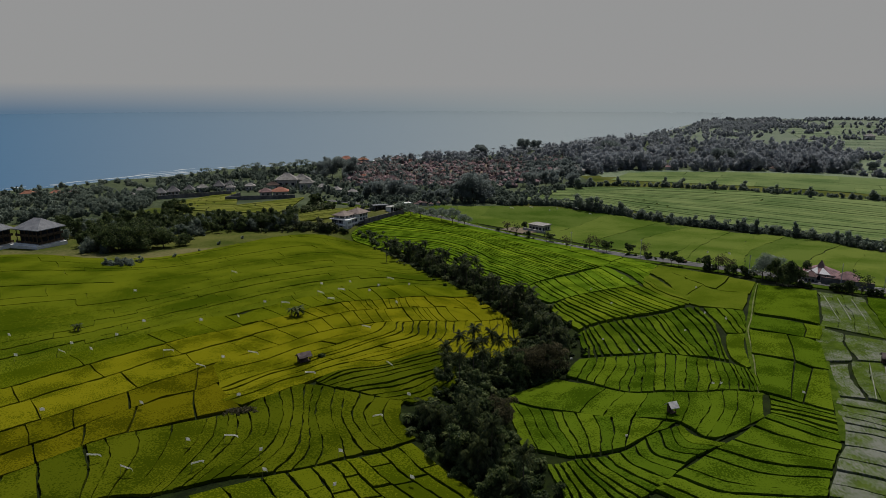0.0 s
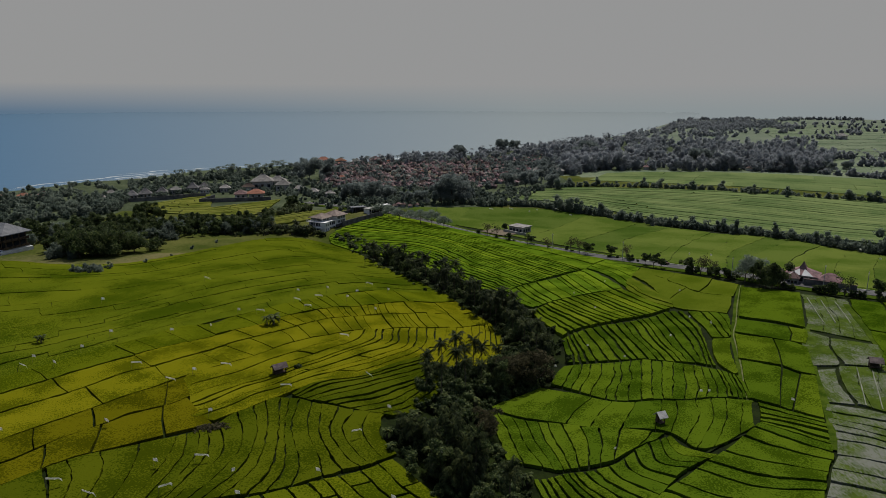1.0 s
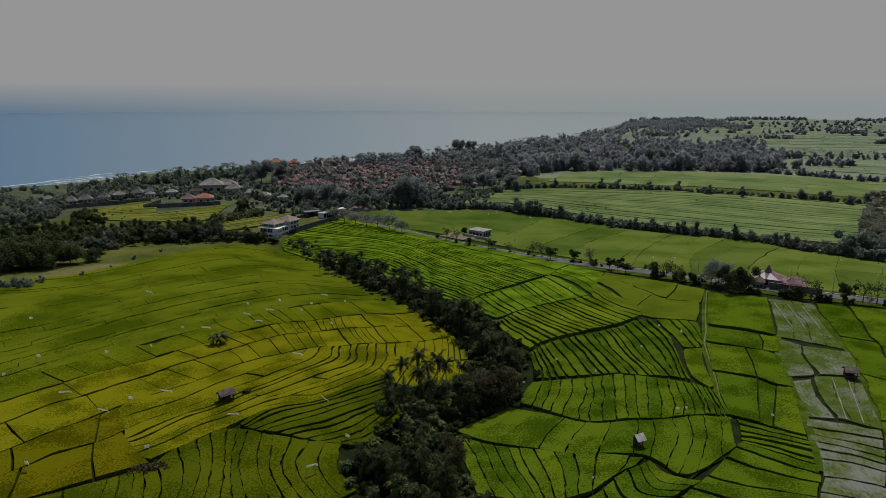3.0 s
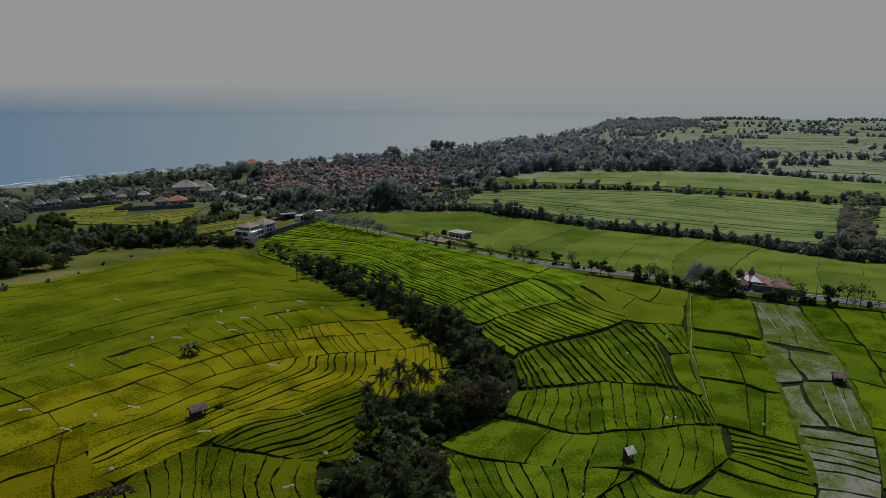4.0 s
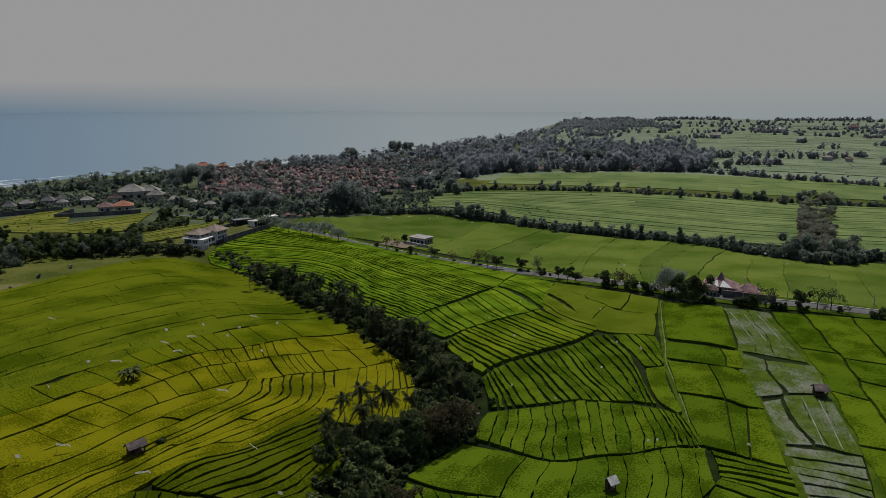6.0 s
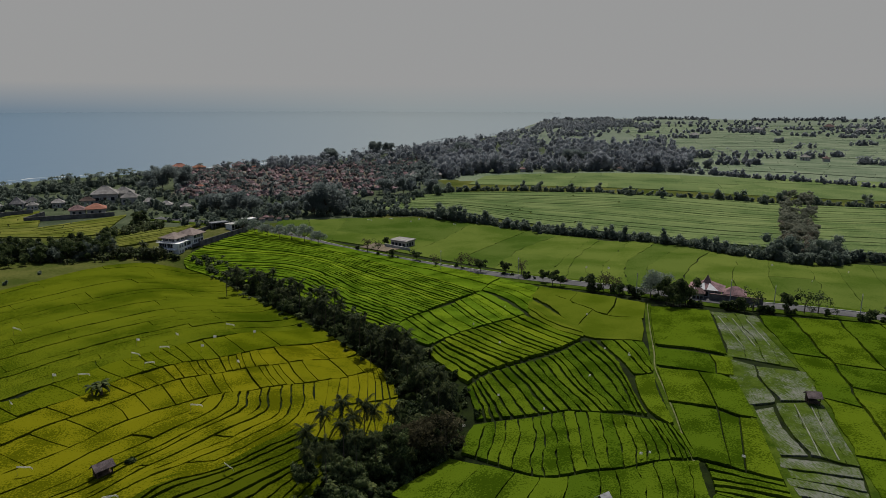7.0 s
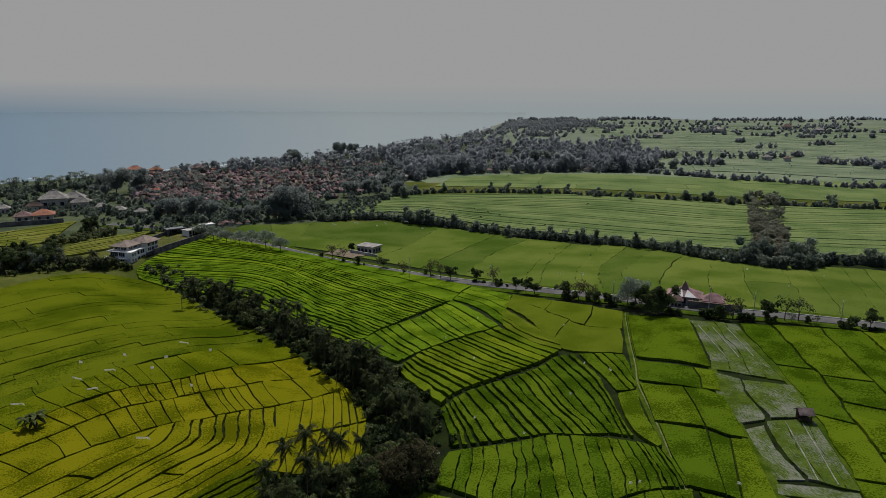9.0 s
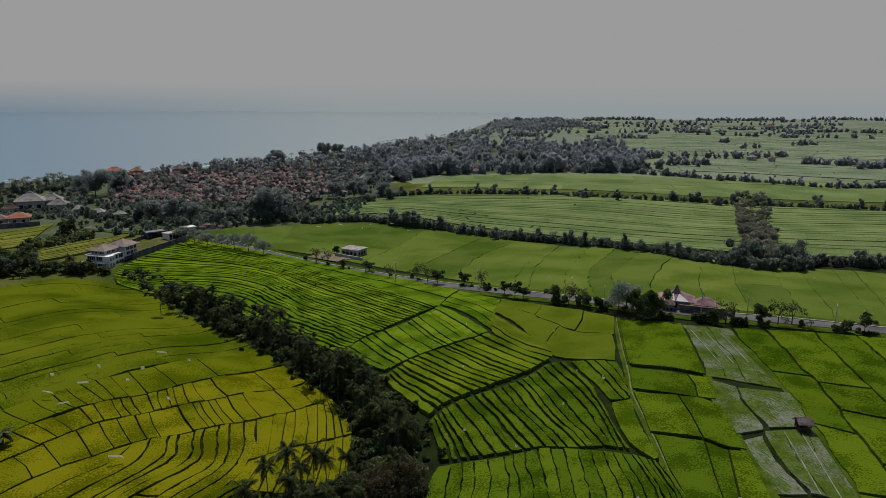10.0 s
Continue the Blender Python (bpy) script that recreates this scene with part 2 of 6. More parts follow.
def seedling_material(name, cover):
    """Rows of young rice in shallow water, its pale sky reflection put into the base colour; cover: how much of it is
    leaf.
    """
    m = mat(name, (0.03, 0.05, 0.006), (0.052, 0.078, 0.012), 0.4, 0.8, 3.0, 0.05, gloss=0.0)
    n, l = m.node_tree.nodes, m.node_tree.links
    b = n["Principled BSDF"]
    green = b.inputs["Base Color"].links[0].from_socket
    co = n.new("ShaderNodeNewGeometry")
    mp = n.new("ShaderNodeMapping")
    mp.inputs["Rotation"].default_value = (0, 0, radians(24))
    mp.inputs["Scale"].default_value = (5.0 / METRES, 1.5 / METRES, 1.0)
    rows = n.new("ShaderNodeTexNoise")
    rows.inputs["Scale"].default_value, rows.inputs["Detail"].default_value = 1.0, 5
    pools = n.new("ShaderNodeTexNoise")
    pools.inputs["Scale"].default_value, pools.inputs["Detail"].default_value = 0.16 / METRES, 3
    l.new(co.outputs["Position"], mp.inputs["Vector"])
    l.new(mp.outputs["Vector"], rows.inputs["Vector"])
    l.new(co.outputs["Position"], pools.inputs["Vector"])
    both = n.new("ShaderNodeMath")
    l.new(rows.outputs["Fac"], both.inputs[0])
    l.new(pools.outputs["Fac"], both.inputs[1])
    open_water = n.new("ShaderNodeMapRange")
    open_water.inputs["From Min"].default_value, open_water.inputs["From Max"].default_value = cover - 0.02, cover + 0.26
    l.new(both.outputs["Value"], open_water.inputs["Value"])
    mix = n.new("ShaderNodeMix")
    mix.data_type = "RGBA"
    mix.inputs["B"].default_value = (0.122, 0.128, 0.11, 1)
    l.new(open_water.outputs["Result"], mix.inputs["Factor"])
    l.new(green, mix.inputs["A"])
    l.new(mix.outputs["Result"], b.inputs["Base Color"])
    return m


# Channel water with the sky's glint put into its pale colour.
WATERLINE = mat("channel_glint", (0.09, 0.1, 0.07), (0.2, 0.21, 0.17), 0.8, 0.5, 6.0)
WET = seedling_material("flooded_paddy", 1.0)
WET_OPEN = seedling_material("open_paddy", 0.9)


# ---- shape of the land ----
def sstep(a, b, v):
    v = min(1.0, max(0.0, (v - a) / (b - a)))
    return v * v * (3 - 2 * v)


STREAM = [(18, 30), (8, 90), (8, 115), (22, 150), (14, 200), (-8, 245), (-32, 290), (-55, 335), (-110, 350)]


def stream_gap(x, y):
    best = 1e9
    for (ax, ay), (bx, by) in zip(STREAM, STREAM[1:]):
        dx, dy = bx - ax, by - ay
        k = min(1.0, max(0.0, ((x - ax) * dx + (y - ay) * dy) / (dx * dx + dy * dy)))
        best = min(best, math.hypot(x - ax - k * dx, y - ay - k * dy))
    return best
COAST = [(-900, 200), (-480, 400), (-330, 495), (-215, 640), (-95, 705), (20, 775), (110, 885), (250, 1060), (420, 1330), (700, 1900), (1300, 3200), (2000, 4600)]


def inland(x, y):
    """Metres inland of the shore, negative at sea."""
    best, side = 1e9, 1
    for (ax, ay), (bx, by) in zip(COAST, COAST[1:]):
        dx, dy = bx - ax, by - ay
        k = min(1.0, max(0.0, ((x - ax) * dx + (y - ay) * dy) / (dx * dx + dy * dy)))
        d = math.hypot(x - ax - k * dx, y - ay - k * dy)
        if d < best:
            best, side = d, (1 if dx * (y - ay) - dy * (x - ax) < 0 else -1)
    return best * side


def height(x, y):
    z = -7.0 * sstep(190, 350, y - 0.15 * x) + 1.5 * sstep(60, 110, x) * (1 - sstep(180, 260, y))
    z -= 5.0 * math.exp(-(stream_gap(x, y) / 17.0) ** 2) * (1 - sstep(300, 350, y))
    far, aside = math.hypot(x, y), math.atan2(x, max(y, 1.0))
    z += (5.0 * sstep(0.38, 0.53, aside) + 9.0 * sstep(0.62, 0.82, aside)) * sstep(1150, 2000, far) - 110.0 * sstep(2050, 2700, far)
    z += 0.5 * math.sin(x * 0.021 + 1) * math.sin(y * 0.017)
    d = inland(x, y) if y > 120 else 200.0
    if d < 60:
        z = z + (min(-26.0, z - 10) - z) * (1 - sstep(-60, 45, d))
    return z


# ---- building blocks ----
def mesh_object(name, verts, faces, material, parent=None, smooth=False):
    me = bpy.data.meshes.new(name)
    me.from_pydata([tuple(v) for v in verts], [], [tuple(f) for f in faces])
    if smooth:
        me.shade_smooth()
    for m in material if isinstance(material, (list, tuple)) else [material]:
        me.materials.append(m)
    ob = new(name, me)
    if parent:
        ob.parent = parent
    return ob


def part(name, bm, material, parent, label=""):
    me = bpy.data.meshes.new(name)
    bmesh.ops.recalc_face_normals(bm, faces=bm.faces)
    bm.to_mesh(me)
    bm.free()
    me.materials.append(material)
    ob = new(name, me)
    ob.parent = parent
    return tagged(ob, label) if label else ob


def thing(name, at, turn=0.0, label="", category="", group="", kind=""):
    ob = new(name)
    ob.matrix_basis = pose(*at, 0, 0, turn)
    return tagged(ob, label, category, group, kind)


def box(bm, x0, x1, y0, y1, z0, z1, bevel=0.0):
    r = bmesh.ops.create_cube(bm, size=1.0, matrix=Matrix.LocRotScale(((x0 + x1) / 2, (y0 + y1) / 2, (z0 + z1) / 2), None, (x1 - x0, y1 - y0, z1 - z0)))
    if bevel:
        edges = {e for v in r["verts"] for e in v.link_edges}
        bmesh.ops.bevel(bm, geom=list(edges), offset=bevel, segments=1, affect="EDGES")
    return bm


def boxes(*rows):
    bm = bmesh.new()
    for r in rows:
        box(bm, *r)
    return bm


def hip_roof(bm, x0, x1, y0, y1, z, rise, thick=0.2, ridge=None, flare=0.0):
    """A hipped roof with thick eaves; ridge: length of the ridge along x."""
    cx, cy = (x0 + x1) / 2, (y0 + y1) / 2
    half = (max(0.02, (x1 - x0) - (y1 - y0)) if ridge is None else ridge) / 2
    low = [bm.verts.new(p) for p in ((x0, y0, z - thick), (x1, y0, z - thick), (x1, y1, z - thick), (x0, y1, z - thick))]
    eave = [bm.verts.new(p) for p in ((x0, y0, z), (x1, y0, z), (x1, y1, z), (x0, y1, z))]
    k = 0.5
    mid = [bm.verts.new((cx + sx * ((x1 - x0) / 2 * (1 - k) + half * k), cy + sy * (y1 - y0) / 2 * (1 - k), z + rise * (k - flare))) for sx, sy in ((-1, -1), (1, -1), (1, 1), (-1, 1))]
    a, b = bm.verts.new((cx - half, cy, z + rise)), bm.verts.new((cx + half, cy, z + rise))
    bm.faces.new(low[::-1])
    for i in range(4):
        j = (i + 1) % 4
        bm.faces.new((low[i], low[j], eave[j], eave[i]))
        bm.faces.new((eave[i], eave[j], mid[j], mid[i]))
    bm.faces.new((mid[0], mid[1], b, a))
    bm.faces.new((mid[2], mid[3], a, b))
    bm.faces.new((mid[1], mid[2], b))
    bm.faces.new((mid[3], mid[0], a))
    return bm


def tube(bm, points, radii, sides=6):
    rings = []
    for i, p in enumerate(points):
        p = Vector(p)
        q = Vector(points[min(i + 1, len(points) - 1)]) - Vector(points[max(i - 1, 0)])
        rot = q.to_track_quat("Z", "Y")
        rings.append([bm.verts.new(p + rot @ Vector((math.cos(a) * radii[i], math.sin(a) * radii[i], 0))) for a in [k * math.tau / sides for k in range(sides)]])
    for r, s in zip(rings, rings[1:]):
        for k in range(sides):
            bm.faces.new((r[k], r[(k + 1) % sides], s[(k + 1) % sides], s[k]))
    bm.faces.new(rings[0][::-1])
    bm.faces.new(rings[-1])
    return bm


def spline(points, s):
    """Catmull-Rom through points, s from 0 to 1."""
    n = len(points) - 1
    f = min(max(s, 0.0), 1.0) * n
    i = min(int(f), n - 1)
    f -= i
    p1, p2 = points[i], points[i + 1]
    p0 = points[i - 1] if i else tuple(2 * a - b for a, b in zip(p1, p2))
    p3 = points[i + 2] if i + 2 <= n else tuple(2 * b - a for a, b in zip(p1, p2))
    return tuple(0.5 * (2 * b + (c - a) * f + (2 * a - 5 * b + 4 * c - d) * f * f + (3 * b - a - 3 * c + d) * f ** 3) for a, b, c, d in zip(p0, p1, p2, p3))


def patch(grid, u, v):
    return spline([spline(row, u) for row in grid], v)


# ---- ground and sea ----
def axis(stops):
    out = []
    for (a, step), (b, _) in zip(stops, stops[1:]):
        n = max(1, round((b - a) / step))
        out += [a + (b - a) * i / n for i in range(n)]
    return out + [stops[-1][0]]


gx = axis([(-3300, 400), (-900, 60), (-200, 4), (250, 15), (700, 60), (1500, 300), (3300, 0)])
gy = axis([(-400, 60), (50, 5), (400, 10), (800, 40), (2000, 130), (3300, 0)])
verts = [(x, y, height(x, y)) for y in gy for x in gx]
nx = len(gx)
faces = [(j * nx + i, j * nx + i + 1, (j + 1) * nx + i + 1, (j + 1) * nx + i) for j in range(len(gy) - 1) for i in range(nx - 1)]
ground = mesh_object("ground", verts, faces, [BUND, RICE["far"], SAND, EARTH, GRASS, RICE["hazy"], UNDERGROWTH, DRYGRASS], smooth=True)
tagged(ground, "grassy earth of a coastal plain, darkened for bund shade", "ground", kind="structure")
for f in ground.data.polygons:
    x, y, z = f.center
    if z < -12.3:
        f.material_index = 2
    elif y > 500 and -80 < x < 95 and y - x * 0.5 > 490 and y < 690:
        f.material_index = 3
    elif x < 112 and y > 395 and (x < 40 or y + 0.35 * x > 425) or x < 330 and y > 600 or x < -170 and y > 340:
        f.material_index = 6
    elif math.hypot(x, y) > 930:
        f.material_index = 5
    elif y + 0.35 * x > 600:
        f.material_index = 1
    elif 215 < y < 275 and x < -75:
        f.material_index = 7
    elif y > 345 or y > 225 and x < -45:
        f.material_index = 4
shore = [(-3000, -600), (-2700, 100), (-700, 260), (-250, 420), (-60, 620), (120, 820), (330, 1100), (480, 1350), (700, 1800), (900, 2250), (1180, 2900), (0, 3130), (-1150, 2910), (-2200, 2230), (-2950, 1050)]
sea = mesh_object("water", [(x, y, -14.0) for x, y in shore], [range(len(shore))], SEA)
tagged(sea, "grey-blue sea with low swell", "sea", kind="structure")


# ---- rice fields ----
def rice_field(grid, strips, cuts, crop, label, gap=0.42, tall=0.55, ragged=0.24, lift=0.0, jitter=0.18, ridge=0.0, sway=0.9):
    """A field of plots: strips side by side across the grid's rows, each cut crosswise; sunken bunds between."""
    mid = patch(grid, 0.5, 0.5)
    base = Vector((mid[0], mid[1], height(*mid)))
    root = thing("rice_field", base, 0, label, "rice field", "terraced rice fields")
    edge = [0.0] + [(i + random.uniform(-jitter, jitter)) / strips for i in range(1, strips)] + [1.0]
    for a, b in zip(edge, edge[1:]):
        if isinstance(cuts, list):
            ends = [0.0] + [c + random.uniform(-0.004, 0.004) for c in cuts] + [1.0]
        else:
            n = max(1, round(cuts * random.uniform(0.6, 1.4)))
            ends = [0.0] + [(i + random.uniform(-0.25, 0.25)) / n for i in range(1, n)] + [1.0]
        for c, d in zip(ends, ends[1:]):
            p, q = patch(grid, c, (a + b) / 2), patch(grid, d, (a + b) / 2)
            wide = math.dist(patch(grid, (c + d) / 2, a), patch(grid, (c + d) / 2, b))
            long = math.dist(p, q)
            if wide < 0.5 or long < 0.5:
                continue
            iv, iu = min(0.35, (ridge or gap) * 0.54 / wide) * (b - a), min(0.35, gap * 0.54 / long) * (d - c)
            m = max(2, min(44, round(long / 0.9)))
            drop = random.uniform(-0.12, 0.12)
            top, vs = [], []
            cols = (a + iv, (a + b) / 2, b - iv)
            for j, v in enumerate(cols):
                for i in range(m + 1):
                    u = c + iu + (d - c - 2 * iu) * i / m
                    x, y = patch(grid, u, v)
                    x, y = x + sway * noise.noise((x * 0.11, y * 0.11, 3)), y + sway * noise.noise((x * 0.11, y * 0.11, 9))
                    if j != 1 or i in (0, m):
                        x += ragged * noise.noise((x * 0.5, y * 0.5, 3 + j * 0.25))
                        y += ragged * noise.noise((x * 0.5, y * 0.5, 9 + j * 0.25))
                        x, y = x + 0.15 * noise.noise((x * 1.9, y * 1.9, 5 + j)), y + 0.15 * noise.noise((x * 1.9, y * 1.9, 15 + j))
                    vs.append((x - base.x, y - base.y, height(x, y) - base.z + tall + drop + lift))
            k = m + 1
            fs = [(j * k + i, j * k + i + 1, (j + 1) * k + i + 1, (j + 1) * k + i) for j in range(2) for i in range(m)]
            rim = list(range(m + 1)) + [k + m] + list(range(3 * k - 1, 2 * k - 1, -1)) + [k]
            low = len(vs)
            vs += [(vs[r][0], vs[r][1], vs[r][2] - tall - 0.25) for r in rim]
            fs += [(r, low + i, low + (i + 1) % len(rim), rim[(i + 1) % len(rim)]) for i, r in enumerate(rim)]
            mesh_object("plot", vs, fs, crop, root, smooth=False)
    return root


TERRACE = "bright green terraced rice strips with bunds darkened for shade"
rice_field([[(-43.2, 317.7), (-6.0, 265.6), (9.9, 232.7), (23.5, 207.1)], [(-43.4, 331.7), (2.1, 302.0), (23.1, 250.6), (38.5, 216.6)], [(-24.5, 369.6), (11.1, 326.0), (37.3, 274.4), (55.7, 230.2)]], 27, 1.3, RICE["bright"], TERRACE, gap=0.62, ragged=0.5, tall=0.7)
rice_field([[(-23.5, 369.3), (11.4, 327.1), (37.7, 275.3), (56.0, 230.1)], [(-19.7, 379.6), (16.1, 334.8), (51.7, 276.4), (67.2, 247.0)]], 2, 3, RICE["bright"], TERRACE)
rice_field([[(24.0, 208.0), (27.6, 199.6), (31.6, 190.4)], [(29.9, 211.4), (32.5, 200.4), (35.0, 192.0)], [(34.0, 213.4), (36.4, 202.2), (38.9, 193.4)], [(41.7, 217.1), (43.7, 205.3), (46.0, 196.8)], [(47.0, 221.6), (48.4, 208.2), (50.2, 198.0)], [(51.5, 225.8), (53.4, 212.2), (55.2, 200.6)], [(56.4, 230.8), (60.0, 216.6), (61.2, 203.6)]], 13, 1, RICE["bright"], TERRACE, gap=0.42, ragged=0.3, sway=0.5)
rice_field([[(57.2, 232.3), (61.7, 218.9), (62.2, 204.3)], [(67.3, 246.2), (71.5, 238.8), (75.1, 230.0)]], 4, 1, RICE["bright"], TERRACE)
rice_field([[(30.4, 188.0), (32.3, 176.6), (34.6, 166.0)], [(33.0, 189.6), (35.8, 178.5), (39.3, 168.6)], [(35.4, 191.1), (39.6, 179.3), (43.6, 169.9)], [(38.6, 192.5), (43.2, 180.2), (47.7, 171.3)], [(42.4, 194.2), (47.2, 181.2), (51.8, 172.7)], [(46.7, 195.8), (51.6, 182.4), (55.8, 174.3)], [(50.2, 197.1), (55.3, 184.0), (59.5, 175.9)], [(54.8, 199.3), (59.4, 186.6), (63.4, 178.2)], [(60.6, 202.4), (64.2, 190.0), (68.4, 181.8)]], 16, 1, RICE["deep"], "olive-green narrow rice terraces with steep dark bunds", gap=0.62, tall=0.8, ragged=0.3, sway=0.5)
rice_field([[(61.6, 203.6), (64.6, 190.9), (69.5, 183.2)], [(68.0, 218.8), (69.9, 202.6), (72.7, 191.2)]], 4, 1, RICE["olive"], "olive-green rice strips above the steep terraces", gap=0.3)
rice_field([[(69.2, 220.7), (70.6, 203.2), (70.0, 183.7), (81.5, 175.7)], [(75.9, 231.0), (83.6, 220.9), (90.5, 211.7), (97.2, 203.3)]], 2, 4, RICE["olive"], "pale olive rice plots beside the road", gap=0.3, ragged=0.6)
rice_field([[(34.4, 164.6), (33.8, 158.8), (33.1, 151.4)], [(36.6, 166.0), (36.5, 158.2), (36.2, 149.8)], [(39.0, 167.2), (39.2, 157.7), (39.4, 148.6)], [(42.8, 168.8), (43.2, 158.2), (43.4, 147.4)], [(46.5, 169.9), (47.0, 158.6), (47.4, 146.4)], [(50.4, 170.9), (50.6, 158.4), (51.2, 145.3)], [(54.6, 172.3), (54.2, 156.4), (54.5, 144.3)], [(58.4, 174.0), (57.8, 157.0), (57.2, 143.7)], [(62.9, 176.8), (62.1, 160.4), (60.0, 143.1)], [(67.1, 179.6), (66.9, 167.7), (65.2, 154.4), (61.6, 142.0)], [(71.0, 179.2), (70.2, 166.8), (66.1, 151.7), (63.3, 140.9)]], 19, 1, RICE["lush"], TERRACE, gap=0.5, ragged=0.3, sway=0.5)
rice_field([[(69.4, 157.6), (66.7, 150.9), (64.4, 142.0), (65.2, 136.6)], [(74.2, 157.8), (71.2, 150.7), (68.5, 143.4), (66.3, 136.8)]], 1, 1, RICE["lush"], "smooth green rice plot beside the footpath", gap=0.35, sway=0.5)
rice_field([[(71.8, 179.2), (70.9, 167.1), (70.1, 158.9)], [(77.0, 177.5), (75.7, 166.8), (74.5, 158.6)], [(81.2, 175.2), (79.6, 170.6), (78.0, 166.2)]], 4, 1, RICE["lush"], "green rice strips beside the footpath", gap=0.4, sway=0.5)
rice_field([[(32.5, 149.6), (29.4, 145.7), (27.4, 141.7)], [(43.0, 146.6), (39.3, 135.8), (36.1, 127.1)], [(54.0, 144.0), (50.4, 133.8), (47.3, 125.0)], [(62.0, 139.5), (60.9, 132.1), (58.1, 125.4)], [(66.2, 135.4), (65.6, 130.6), (63.2, 124.9)]], 21, 1, RICE["lush"], "bright green rice strips between two long bunds", gap=0.22)
rice_field([[(25.3, 140.9), (19.2, 137.1), (13.3, 132.4)], [(36.0, 126.2), (32.6, 122.1), (29.6, 116.6)], [(47.0, 124.2), (45.2, 118.9), (42.0, 112.1)], [(56.8, 124.9), (53.3, 116.4), (46.3, 106.1)], [(62.7, 124.1), (60.7, 118.9), (58.6, 113.3)]], 11, 1, RICE["lush"], "smooth bright green rice strips round a hut", gap=0.15, sway=0.6)
rice_field([[(12.2, 131.5), (13.2, 121.7), (14.3, 110.7)], [(14.7, 129.6), (15.9, 118.2), (17.0, 108.2)], [(17.2, 127.2), (18.1, 115.3), (19.6, 106.0)], [(19.6, 125.0), (20.3, 113.6), (21.5, 104.4)], [(22.1, 122.8), (22.3, 112.2), (23.3, 103.9)], [(24.3, 120.8), (24.6, 110.8), (24.8, 103.6)], [(27.2, 118.3), (26.9, 110.0), (26.1, 103.4)], [(30.6, 116.0), (29.6, 109.6), (28.2, 103.4)], [(35.0, 114.3), (32.4, 109.0), (30.6, 103.8)], [(39.4, 112.5), (37.2, 109.6), (34.6, 107.0)], [(42.0, 111.6), (41.0, 110.9), (39.6, 109.6)]], 11, 1, RICE["lush"], TERRACE, gap=0.26, ragged=0.2, sway=0.4)
rice_field([[(17.3, 103.6), (18.1, 96.9), (18.8, 90.6)], [(19.6, 102.9), (20.4, 96.1), (21.5, 89.5)], [(21.6, 102.8), (22.9, 96.6), (25.4, 89.3)], [(23.7, 102.6), (25.0, 97.1), (28.8, 89.1)], [(26.5, 102.3), (27.7, 97.5), (31.9, 91.0)], [(30.6, 102.9), (31.5, 98.8), (35.4, 94.0)], [(35.3, 107.0), (35.2, 101.4), (39.2, 98.2)], [(40.3, 109.6), (39.6, 103.1), (44.0, 101.7)], [(42.4, 110.7), (43.6, 106.6), (48.2, 104.2)]], 15, 1, RICE["lush"], "curved green rice terraces sweeping round a hut", gap=0.36, ragged=0.2, sway=0.4)
rice_field([[(120.2, 185.1), (106.0, 151.9), (99.6, 139.9), (88.2, 118.4), (79.6, 103.2), (72.8, 94.5), (64.5, 82.0)], [(140.8, 175.1), (122.3, 139.4), (113.8, 124.2), (103.1, 106.5), (94.6, 91.3), (87.8, 82.6), (79.5, 70.1)], [(160.8, 162.5), (140.8, 129.6), (130.2, 116.0), (118.4, 98.4), (109.8, 83.2), (103.0, 74.5), (94.7, 62.0)]], 5, 7, RICE["lush"], "large bright green rice plots beyond the flooded paddies", gap=0.5)
rice_field([[(115.2, 208.9), (129.2, 234.2), (164.4, 271.8)], [(143.4, 189.9), (178.3, 242.5)], [(160.2, 175.8), (199.9, 229.1)], [(178.2, 161.6), (218.8, 209.1)]], 8, 2, RICE["field"], "pale green rice plots behind the roadside villa", gap=0.12, tall=0.22)
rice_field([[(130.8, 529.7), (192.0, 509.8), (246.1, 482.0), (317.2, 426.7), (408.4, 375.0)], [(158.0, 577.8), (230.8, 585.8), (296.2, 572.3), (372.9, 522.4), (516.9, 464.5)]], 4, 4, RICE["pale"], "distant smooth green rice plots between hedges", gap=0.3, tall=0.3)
rice_field([[(390.9, 581.6), (446.0, 540.9), (523.5, 470.0)], [(449.6, 678.0), (530.0, 635.8), (639.7, 566.2)]], 6, 4, RICE["far"], "distant green rice plots behind trees, paled for haze", gap=0.8)
rice_field([[(-159, 392), (-139, 383), (-116, 379)], [(-168, 416), (-155, 440), (-141, 460)]], 9, 2.5, RICE["dull"], "small yellow rice terraces below walled houses", gap=0.6)
rice_field([[(-116, 378), (-103, 376), (-89, 380)], [(-126, 402), (-112, 417), (-90, 438)]], 9, 2, RICE["dull"], "small yellow-green rice terraces beside a walled house", gap=0.6)
rice_field([[(-81, 343.7), (-69, 351), (-59, 361)], [(-78, 371), (-64, 385), (-45, 399)]], 9, 1.4, RICE["dull"], "small green terraces with dark bunds above a white villa", gap=0.9, tall=0.9)
rice_field([[(-26.4, 129.6), (-21.6, 136.7), (-13.1, 139.8), (-2.9, 149.3), (1.7, 151.4)], [(-24.4, 128.2), (-17.4, 134.1), (-9.0, 138.9), (-0.7, 146.2), (2.7, 149.1)], [(-19.2, 126.3), (-12.3, 130.5), (-5.8, 136.0), (0.3, 142.5), (3.1, 145.9)], [(-12.7, 124.0), (-6.6, 128.1), (-2.8, 133.4), (1.3, 138.8), (3.7, 141.9)], [(-5.5, 123.6), (-2.4, 125.6), (0.0, 129.4), (2.6, 133.7), (4.5, 137.4)]], 10, 1, RICE["moss"], "dark green rice strips beside the palms", gap=0.4)
